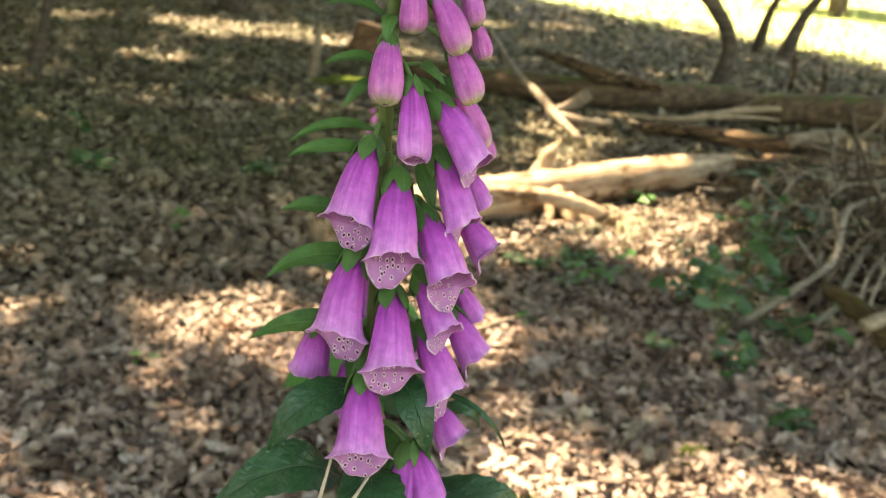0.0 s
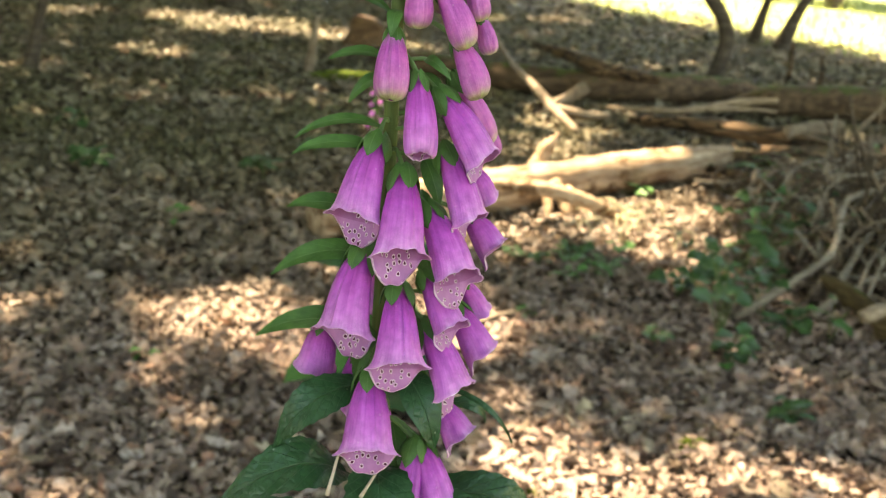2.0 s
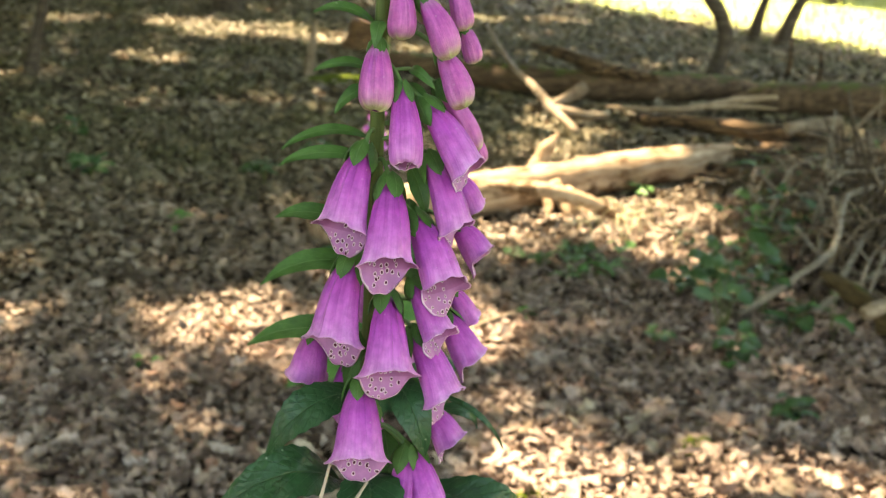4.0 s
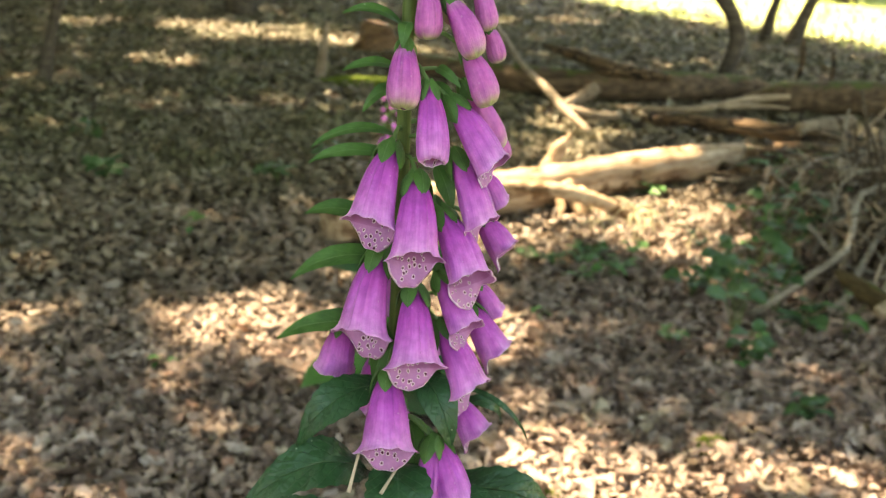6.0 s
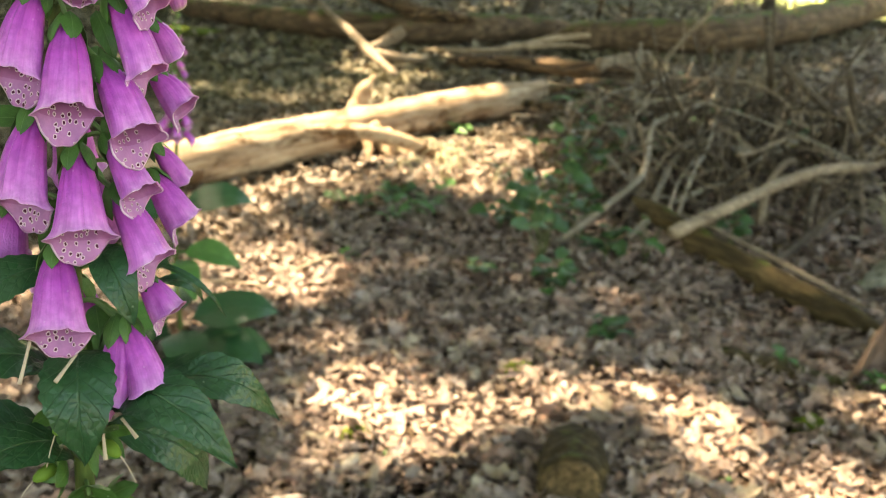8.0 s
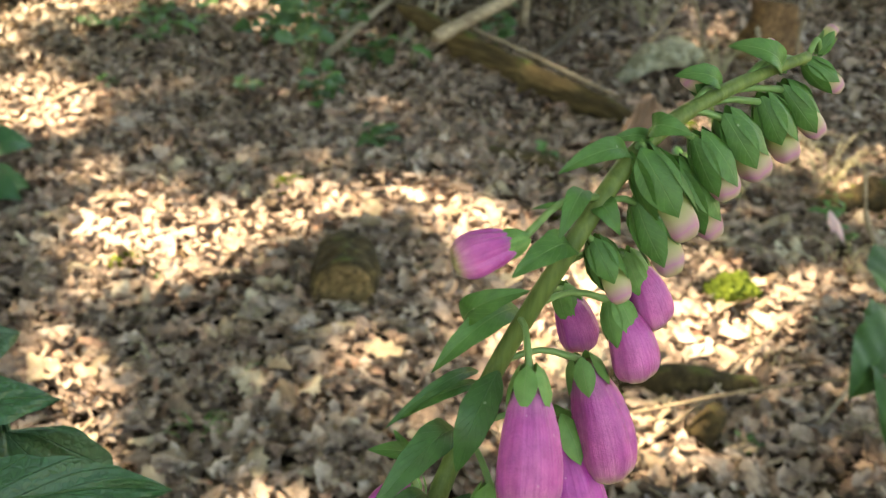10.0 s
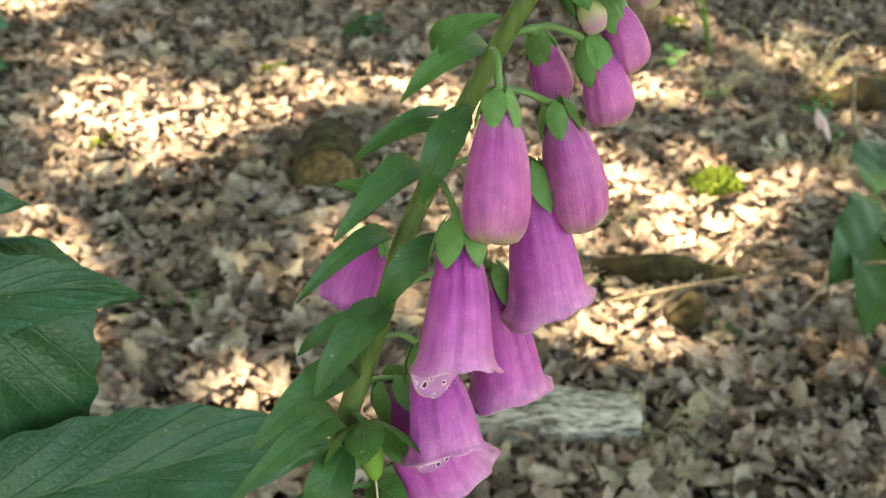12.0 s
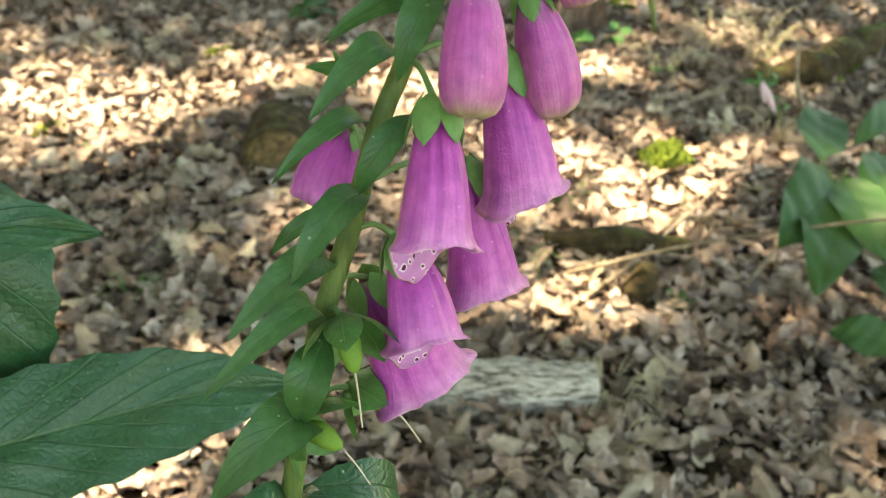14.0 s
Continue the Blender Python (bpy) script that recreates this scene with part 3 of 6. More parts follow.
def oak_leaf_template(stations, lobes, seed):
    """A curled, lobed dead leaf one unit long: vertices and quads."""
    r = random.Random(seed)
    bend, roll, twist = r.uniform(-0.5, 1.0), r.uniform(0.2, 1.6) * r.choice((-1, 1, 1)), r.uniform(-1.1, 1.1)
    vs, fs = [], []
    for i in range(stations + 1):
        s = i / stations
        w = 0.30 * (math.sin(math.pi * min(1, s ** 0.75 * 0.97 + 0.02)) ** 0.8) * (1 + 0.30 * math.cos(2 * math.pi * lobes * s + 2.6)) + 0.012
        for u in (-1, -0.5, 0, 0.5, 1):
            y = w * u
            z = roll * y * y * 1.6 + bend * (s - 0.5) ** 2 * 0.55 + twist * y * (s - 0.5) + 0.03 * math.sin(9 * s + 4 * u + seed)
            vs.append((s - 0.5 + 0.05 * abs(u), y * (1 - 0.22 * abs(roll) * abs(u)), z))
    for i in range(stations):
        for j in range(4):
            a = i * 5 + j
            fs.append((a, a + 1, a + 6, a + 5))
    return np.array(vs), np.array(fs)


def small_leaf_template(seed):
    r = random.Random(seed)
    b, q = r.uniform(0.05, 0.22), r.uniform(-0.1, 0.15)
    vs = [(-.5, 0, b), (-.2, -.2, q), (-.2, .02, 0), (-.2, .2, q + .05), (.2, -.22, q * .5), (.2, 0, .02), (.2, .18, q), (.5, .02, b)]
    return np.array(vs), np.array([(0, 1, 2, 2), (0, 2, 3, 3), (1, 4, 5, 2), (2, 5, 6, 3), (4, 7, 5, 5), (5, 7, 6, 6)])


def scatter(templates, xs, ys, zs, sizes, tilt):
    """Joins one leaf per place into big arrays of vertices and faces."""
    all_v, all_f, start = [], [], 0
    kinds = rng.integers(0, len(templates), len(xs))
    for k, (tv, tf) in enumerate(templates):
        idx = np.nonzero(kinds == k)[0]
        n = len(idx)
        if not n:
            continue
        yaw = rng.uniform(0, 2 * np.pi, n)
        p, r = rng.normal(0, tilt, n), rng.normal(0, tilt, n)
        flip = rng.choice((-1.0, 1.0), n)
        cy, sy, cp, sp, cr, sr = np.cos(yaw), np.sin(yaw), np.cos(p), np.sin(p), np.cos(r), np.sin(r)
        rot = np.empty((n, 3, 3))
        rot[:, 0] = np.stack((cy * cp, cy * sp * sr - sy * cr, cy * sp * cr + sy * sr), 1)
        rot[:, 1] = np.stack((sy * cp, sy * sp * sr + cy * cr, sy * sp * cr - cy * sr), 1)
        rot[:, 2] = np.stack((-sp, cp * sr, cp * cr), 1)
        base = tv[None] * np.stack((np.ones(n), np.ones(n), flip), 1)[:, None, :]
        v = np.einsum('nij,nkj->nki', rot, base) * sizes[idx][:, None, None]
        v += np.stack((xs[idx], ys[idx], zs[idx]), 1)[:, None, :]
        all_v.append(v.reshape(-1, 3))
        f = tf[None] + (np.arange(n) * len(tv))[:, None, None] + start
        all_f.append(f.reshape(-1, 4))
        start += n * len(tv)
    return np.concatenate(all_v), np.concatenate(all_f), start


def mesh_of(name, verts, faces, material):
    me = bpy.data.meshes.new(name)
    quads = [tuple(f) if f[2] != f[3] else tuple(f[:3]) for f in faces.tolist()]
    me.from_pydata(verts.tolist(), [], quads)
    me.polygons.foreach_set("use_smooth", [True] * len(me.polygons))
    me.materials.append(material)
    return new(name, me)


def build_litter():
    """Leaf litter in a fan before the plants: big curled leaves near, plainer ones far off."""
    big = [oak_leaf_template(7, lb, i) for i, lb in enumerate((3, 4, 4, 5, 3, 4, 5, 4))]
    small = [small_leaf_template(i) for i in range(6)]
    vv, ff, start = [], [], 0
    for r0, r1, per, kinds, size, tilt in ((0.7, 4.2, 3200, small, 0.025, 0.42), (0.7, 3.6, 1800, big, 0.052, 0.36), (3.2, 7.8, 1500, big[:4] + small * 2, 0.047, 0.42), (7.5, 17.0, 420, small, 0.070, 0.35), (17.0, 26.0, 60, small, 0.13, 0.3)):
        a0, a1 = radians(14), radians(128)
        n = int(per * 0.5 * (a1 - a0) * (r1 * r1 - r0 * r0))
        rr = np.sqrt(rng.uniform(r0 * r0, r1 * r1, n))
        th = rng.uniform(a0, a1, n)
        xs, ys = rr * np.cos(th) + 0.05, rr * np.sin(th) - 0.1
        clear = (2.2 * xs + ys) < 25.5 + rng.normal(0, 1.5, n)
        xs, ys = xs[clear], ys[clear]
        zs = np.array([lie(x, y) for x, y in zip(xs, ys)]) + rng.uniform(0.002, 0.040, len(xs))
        sizes = size * np.clip(rng.lognormal(0, 0.42, len(xs)), 0.4, 1.75)
        v, f, c = scatter(kinds, xs, ys, zs, sizes, tilt)
        vv.append(v)
        ff.append(f + start)
        start += c
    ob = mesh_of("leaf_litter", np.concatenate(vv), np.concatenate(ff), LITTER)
    tagged(ob, "dense brown and tan dead oak leaves on the ground", "leaf litter", kind="stuff")


build_litter()

# ---- trees ----
# where sun breaks through onto the floor: x, y, radius
GAPS = [
    (0.32, 2.74, 0.12), (0.60, 2.55, 0.03), (0.88, 2.57, 0.05), (1.73, 1.73, 0.04), (1.80, 1.80, 0.06), (1.75, 2.33, -0.05), (0.98, 1.42, 0.0),
    (0.24, 1.60, -0.08), (0.99, 1.97, 0.03), (1.17, 2.32, 0.03), (1.47, 2.21, -0.02), (1.34, 1.95, 0.0), (-0.65, 3.75, 0.14),
    (-0.44, 3.70, 0.07), (0.18, 3.80, 0.08), (-0.08, 3.45, 0.08), (0.03, 4.66, 0.14), (-0.17, 4.21, 0.08), (0.56, 3.13, -0.03), (0.30, 3.62, -0.02), (0.48, 3.48, -0.04),
    (1.08, 4.85, 0.17), (1.22, 5.10, 0.20), (0.70, 5.19, 0.14), (0.46, 4.94, 0.10), (0.78, 6.94, 0.20), (0.21, 6.80, 0.15),
    (-0.80, 3.35, 0.05), (-0.91, 2.98, 0.03), (-1.03, 2.61, 0.05), (1.03, 2.60, 0.03), (0.0, 5.2, 0.35), (0.55, 5.6, 0.45), (0.42, 5.22, 0.25), (0.72, 5.45, 0.28), (1.0, 5.68, 0.14),
    (1.10, 6.10, 0.30), (-0.90, 12.6, 0.50), (-1.60, 13.2, 0.60), (-2.30, 12.9, 0.50), (-0.35, 12.0, 0.40), (1.0, 7.7, 0.25),
    (2.0, 6.9, 0.20), (1.0, 8.05, 0.12), (2.08, 2.50, -0.04), (-3.41, 9.07, 0.10), (-2.85, 10.5, 0.08), (-2.4, 10.3, 0.12), (-1.96, 8.07, 0.08), (-1.21, 8.36, 0.10), (-4.43, 13.3, 0.2), (-3.0, 13.5, 0.4), (0.71, 15.6, 0.3), (1.84, 15.8, 0.3), (2.55, 2.25, 0.05), (3.0, 3.78, 0.09), (1.15, 5.35, 0.30),
]
SLANT = Vector((SUN_FROM.x / SUN_FROM.z, SUN_FROM.y / SUN_FROM.z))


def tree(line, radii, label, name="tree"):
    """A trunk with a few limbs; its crown is added with the rest of the canopy."""
    pts = curve_points(line, 18)
    ob = thing(name, pts[0].x, pts[0].y, 0, label, "tree", "woodland trees")
    bm = bmesh.new()
    tube(bm, pts, radii, 14, 0.16, pts[0].x, 4.0)
    for i in range(5):
        th = i * 2.4 + pts[0].x
        p = pts[12 + i]
        q = p + Vector((math.cos(th) * 1.7, math.sin(th) * 1.7, 1.1))
        tube(bm, curve_points([p, p.lerp(q, 0.5) + Vector((0, 0, 0.2)), q], 6), [radii[-1] * 0.8, radii[-1] * 0.2], 7)
    part("trunk", bm, TRUNK_BARK, ob)
    return ob, pts


TREES = [
    tree([(2.58, 10.2, -.05), (2.66, 10.2, .12), (2.71, 10.2, .32), (2.72, 10.2, .47), (2.64, 10.2, .67), (2.49, 10.2, .87), (2.2, 10.2, 1.4), (2.1, 10.4, 4.0), (2.2, 10.4, 8.5)], [.085, .075, .072, .072, .068, .06, .05, .045], "slim dark tree with a crooked trunk"),
    tree([(-3.26, 9.0, -.05), (-3.18, 9.0, .3), (-3.05, 9.0, .9), (-2.8, 9.1, 3.0), (-2.9, 9.2, 8.0)], [.060, .045, .040, .036, .03], "slim young tree with a mossy foot"),
    tree([(4.09, 14.1, -.05), (4.2, 14.1, .5), (4.4, 14.1, 1.2), (4.7, 14.2, 4.0), (4.7, 14.3, 8.5)], [.09, .05, .048, .045, .04], "thin leaning tree at the wood's edge"),
    tree([(4.32, 13.7, -.05), (4.5, 13.7, .5), (4.85, 13.7, 1.3), (5.3, 13.8, 4.0), (5.4, 13.9, 8.5)], [.11, .065, .06, .055, .05], "leaning tree at the wood's edge"),
    tree([(7.92, 22.0, -.05), (7.86, 22.0, .35), (7.8, 22.0, 2.0), (7.7, 22.0, 7.0)], [.19, .17, .16, .1], "sunlit tree trunk standing in the meadow"),
    tree([(-2.75, 15.2, -.05), (-2.7, 15.2, 2), (-2.6, 15.2, 9)], [.2, .16, .1], "dark tree trunk in the shade"),
    tree([(6.9, 12.4, -.05), (7.2, 12.4, 1.0), (7.7, 12.5, 4), (7.9, 12.5, 8)], [.09, .075, .06, .04], "leaning thin tree at the wood's edge"),
    tree([(5.6, 11.4, -.05), (5.75, 11.4, .6), (6.1, 11.4, 1.8), (6.5, 11.5, 7.5)], [.075, .06, .055, .04], "leaning thin tree behind the far log"),
    tree([(-4.5, 3.5, -.05), (-4.4, 3.5, 4), (-4.3, 3.5, 9)], [.24, .2, .12], "oak tree beside the clearing of foxgloves"),
    tree([(4.8, -1.5, -.05), (4.7, -1.5, 4), (4.6, -1.4, 9)], [.22, .18, .1], "oak tree beside the clearing of foxgloves"),
    tree([(-2.2, -3.5, -.05), (-2.1, -3.5, 4), (-2.0, -3.4, 9)], [.25, .2, .12], "oak tree beside the clearing of foxgloves"),
    tree([(-8.0, 11.0, -.05), (-8.0, 11.0, 4), (-7.9, 11.0, 9)], [.2, .16, .1], "dark tree trunk in the shade"),
    tree([(8.6, 5.2, -.05), (8.6, 5.2, 4), (8.7, 5.2, 9)], [.24, .2, .12], "oak tree beside the clearing of foxgloves"),
]


def build_crowns():
    """Foliage overhead, twig by twig, thin where the floor lies in the sun."""
    rng = np.random.default_rng(21)
    sites = np.array([(pts[-1].x, pts[-1].y) for _, pts in TREES])
    n = CANOPY_SPRAYS
    z = rng.uniform(6.2, 9.8, n)
    gx, gy = rng.uniform(-17, 13, n), rng.uniform(-8, 26, n)
    keep = (2.2 * gx + gy) < 25.0 + rng.normal(0, 1.2, n)
    for i, (x, y, r) in enumerate(GAPS):
        d = np.hypot(gx - x, (gy - y))
        keep &= d > r + np.random.default_rng(i).normal(0.18, 0.08, n)
    dots = random.Random(8)
    for _ in range(520):
        x, y, r = dots.uniform(-9, 9), dots.uniform(.5, 20), dots.uniform(-.10, .07)
        if -1.2 < x < 2.6 and y < 4.8:
            r = dots.uniform(-.13, -.07)
        if x < .3 and 4.8 < y < 11.5:
            r = -.14
        keep &= np.hypot(gx - x, gy - y) > r + .14
    # unseen leaves thinned behind the plants and over the near floor for more light
    share = np.where(gy < -1.1, .4, 1.0)
    share = np.where((gy < -.9) & (gy > -5.0) & (gx > 1.2) & (gx < 6.5), .14, share)
    near = (np.abs(gx - 1.1) < 1.5) & (gy > .5)
    share = np.where(near & (gy < 3.4), .80, share)
    share = np.where(near & (gy < 2.6), .74, share)
    share = np.where(near & (gy < 2.1), .62, share)
    share = np.where(near & (gy < 1.8), .56, share)
    share = np.where(near & (gy < 1.35), .42, share)
    keep &= rng.uniform(0, 1, n) < share
    gx, gy, z = gx[keep], gy[keep], z[keep]
    # a bough of unseen leaves added to keep sun off the two near plants
    m = 500
    gx = np.concatenate((gx, rng.normal(.55, .28, m)))
    gy = np.concatenate((gy, rng.normal(-.14, .28, m)))
    z = np.concatenate((z, rng.uniform(6.5, 9.5, m)))
    # denser twigs that keep single spots of the floor in shade
    m = 8
    for x, y, s in ((-.06, 2.83, .06), (.78, 2.28, .04), (.84, 1.27, .06), (1.02, 1.20, .06)):
        gx = np.concatenate((gx, rng.normal(x, s, m)))
        gy = np.concatenate((gy, rng.normal(y, s, m)))
        z = np.concatenate((z, rng.uniform(6.5, 9.5, m)))
    xs, ys = gx + SLANT.x * z, gy + SLANT.y * z
    owner = np.argmin(np.hypot(xs[:, None] - sites[:, 0], ys[:, None] - sites[:, 1]), axis=1)
    shape = [(np.array([(-.5, 0, .05 * i), (0, -.3, 0), (.5, .05, .1), (.05, .3, .04)]), np.array([(0, 1, 2, 3)])) for i in range(4)]
    for k, (ob, pts) in enumerate(TREES):
        idx = np.nonzero(owner == k)[0]
        m = 5
        ox, oy, oz = (np.repeat(a[idx], m) + rng.normal(0, s, m * len(idx)) for a, s in ((xs, .10), (ys, .10), (z, .12)))
        if not len(ox):
            continue
        v, f, _ = scatter(shape, ox - ob.location.x, oy - ob.location.y, oz, rng.uniform(.20, .34, len(ox)), 0.5)
        crown = mesh_of("crown", v, f, CANOPY)
        crown.parent = ob


CANOPY_SPRAYS = 62000
build_crowns()


def wood_edge():
    """The thicket of the wood's own margin, left of and behind the place, seen from within as dark foliage."""
    n = 5200
    th = rng.uniform(radians(92), radians(215), n)
    rr = rng.uniform(19, 24, n)
    xs, ys, zs = rr * np.cos(th), 4 + rr * np.sin(th), rng.uniform(0.1, 9.5, n)
    v, f, _ = scatter([small_leaf_template(50 + i) for i in range(4)], xs, ys, zs, rng.uniform(.5, 1.0, n), 1.1)
    ob = mesh_of("thicket", v, f, CANOPY)
    tagged(ob, "dark green thicket closing off the wood", "thicket", kind="stuff")


wood_edge()


def far_hedge():
    """Shrubs and low boughs on the far side of the sunny meadow."""
    n = 9000
    xs = rng.uniform(6.6, 34, n)
    ys = 24.5 - .08 * xs + rng.normal(0, .7, n)
    zs = rng.uniform(0, 1, n) ** .8 * 9 + .25
    v, f, _ = scatter([small_leaf_template(60 + i) for i in range(4)], xs, ys, zs, rng.uniform(.5, 1.1, n), 1.1)
    ob = mesh_of("hedge", v, f, CANOPY)
    tagged(ob, "green hedge across the sunny meadow", "hedge", kind="stuff")


far_hedge()


def meadow_grass():
    """Sunlit tufts beyond the wood's edge."""
    n = 9000
    xs, ys = rng.uniform(1.5, 16, n), rng.uniform(8, 34, n)
    ok = (2.2 * xs + ys) > 24.5 + rng.normal(0, 1.3, n)
    xs, ys = xs[ok], ys[ok]
    h = rng.uniform(.06, .16, len(xs))
    th = rng.uniform(0, 6.28, len(xs))
    w = .012
    dx, dy = np.cos(th), np.sin(th)
    lean = rng.normal(0, .05, (len(xs), 2))
    a = np.stack((xs - dx * w, ys - dy * w, 0 * xs - .01), 1)
    b = np.stack((xs + dx * w, ys + dy * w, 0 * xs - .01), 1)
    c = np.stack((xs + lean[:, 0] + dx * w * .3, ys + lean[:, 1] + dy * w * .3, h), 1)
    d = np.stack((xs + lean[:, 0] - dx * w * .3, ys + lean[:, 1] - dy * w * .3, h), 1)
    v = np.stack((a, b, c, d), 1).reshape(-1, 3)
    f = np.arange(len(v)).reshape(-1, 4)
    ob = mesh_of("meadow_grass", v, f, GRASS)
    tagged(ob, "sunlit yellow-green grass beyond the trees", "grass", kind="stuff")


meadow_grass()

# ---- fallen wood ----


def log(name, line, radii, material, label, category="log", segs=22, rough=0.16, steps=28, seed=1.0, stubs=(), freq=5.0, squash=1.0, group=""):
    """A fallen log; stubs: pairs of a side branch's line and radii."""
    pts = curve_points(line, steps)
    mid = pts[len(pts) // 2]
    way = pts[-1] - pts[0]
    turn = math.atan2(way.y, way.x)
    ob = thing(name, mid.x, mid.y, 0, label, category, group)
    bm = bmesh.new()
    tube(bm, pts, radii, segs, rough, seed, freq, True, squash)
    body = part("bole", bm, material, ob)
    grain_along(body, turn)
    for st_line, st_radii in stubs:
        bm = bmesh.new()
        tube(bm, curve_points(st_line, 8), st_radii, 10, 0.22, seed + 3, 14.0)
        grain_along(part("branch_stub", bm, material, ob), turn)
    return ob


def grain_along(ob, turn):
    """Turns an object's own axes so that its x runs along the wood, its shape staying put."""
    ob.data.transform(Matrix.Rotation(-turn, 4, 'Z'))
    ob.rotation_euler = (0, 0, turn)


log("fallen_log", [(-.46, 4.70, .10), (-.12, 4.94, .11), (.35, 5.32, .115), (.95, 5.77, .12), (1.46, 6.15, .125), (1.82, 6.41, .12)], [.10, .108, .112, .112, .108, .10, .08], PALE_WOOD,
    "pale debarked fallen log lying in a patch of sun", rough=0.13, seed=2.0, freq=5.0, steps=60, segs=32, stubs=[
        ([(.59, 5.60, .17), (.64, 5.63, .28), (.70, 5.66, .36)], [.055, .04, .010]),
        ([(.30, 5.20, .19), (.58, 5.14, .185), (.83, 5.17, .12), (1.02, 5.22, .02)], [.02, .042, .034, .012]),
        ([(.66, 5.45, .13), (.73, 5.36, .06), (.74, 5.27, -.02)], [.05, .045, .02]),
        ([(.74, 5.48, .10), (.81, 5.38, .05), (.86, 5.29, -.02)], [.04, .026, .014]),
        ([(.62, 5.40, .12), (.64, 5.30, .05), (.60, 5.24, -.02)], [.03, .022, .012])])
log("fallen_log", [(-.5, 10.4, .10), (.5, 9.35, .13), (1.25, 8.95, .14), (1.9, 9.0, .14), (2.45, 9.2, .13), (2.9, 9.35, .08)], [.08, .11, .12, .12, .11, .06], FAR_BARK, "brown fallen log in the shade behind the sunny one", seed=5.0)
log("fallen_log", [(2.45, 8.75, .08), (2.75, 8.6, .15), (3.43, 8.5, .17), (4.0, 8.6, .18), (4.9, 9.2, .19), (6.6, 10.8, .2)], [.05, .12, .14, .145, .15, .15], FAR_BARK, "thick brown fallen trunk at the wood's edge", seed=8.0)
log("dead_branch", [(.90, 9.7, .36), (1.15, 9.2, .34), (1.38, 8.85, .29), (1.85, 8.75, .24)], [.02, .055, .06, .03], BROWN_BARK, "dark dead branch lying on a fallen log", "branch", seed=9.0, rough=.3)
log("fallen_branch", [(1.50, 7.95, .05), (1.80, 7.62, .10), (2.15, 7.30, .13), (2.5, 7.05, .12), (3.1, 6.7, .09), (3.9, 6.4, .05)], [.03, .05, .062, .06, .055, .04], BROWN_BARK, "dark fallen branch among the brushwood", "branch", seed=12.0, rough=.25)
log("fallen_branch", [(2.36, 7.08, .17), (2.55, 7.12, .20), (2.74, 7.16, .215)], [.045, .055, .052], TWIG_WOOD, "short grey-brown sawn branch on the brushwood", "branch", seed=13.0, rough=.12)
log("fallen_branch", [(1.28, 8.55, .03), (1.65, 8.35, .06), (1.96, 8.25, .09), (2.4, 8.45, .14), (2.75, 8.5, .17)], [.016, .022, .026, .030, .018], DRY_WOOD, "thin curved light-brown branch on the leaves", "branch", seed=15.0, rough=.2,
    stubs=[([(2.1, 8.3, .10), (2.45, 8.28, .12), (2.68, 8.3, .11)], [.022, .02, .008])])
log("dead_branch", [(.54, 10.6, .42), (.66, 8.95, .30), (.81, 8.27, .20), (.91, 7.99, .11), (1.05, 7.45, .03)], [.018, .022, .032, .038, .024], TWIG_WOOD, "pale broken branch with a bare knob", "branch", seed=14.0, steps=30, rough=.22,
    stubs=[([(.90, 8.02, .11), (1.03, 8.12, .15), (1.13, 8.17, .20), (1.19, 8.18, .24)], [.032, .04, .058, .04]), ([(.95, 7.95, .10), (1.15, 7.85, .08), (1.32, 7.82, .09)], [.035, .035, .02])])
log("mossy_log", [(4.45, 5.85, .16), (4.28, 5.35, .22), (4.2, 4.8, .23), (4.22, 4.3, .23), (4.3, 3.5, .22)], [.08, .20, .235, .24, .24, .24], MOSSY_BARK, "thick mossy log with crumbling orange bark", seed=21.0, rough=.13, freq=4.0, segs=44, steps=60)


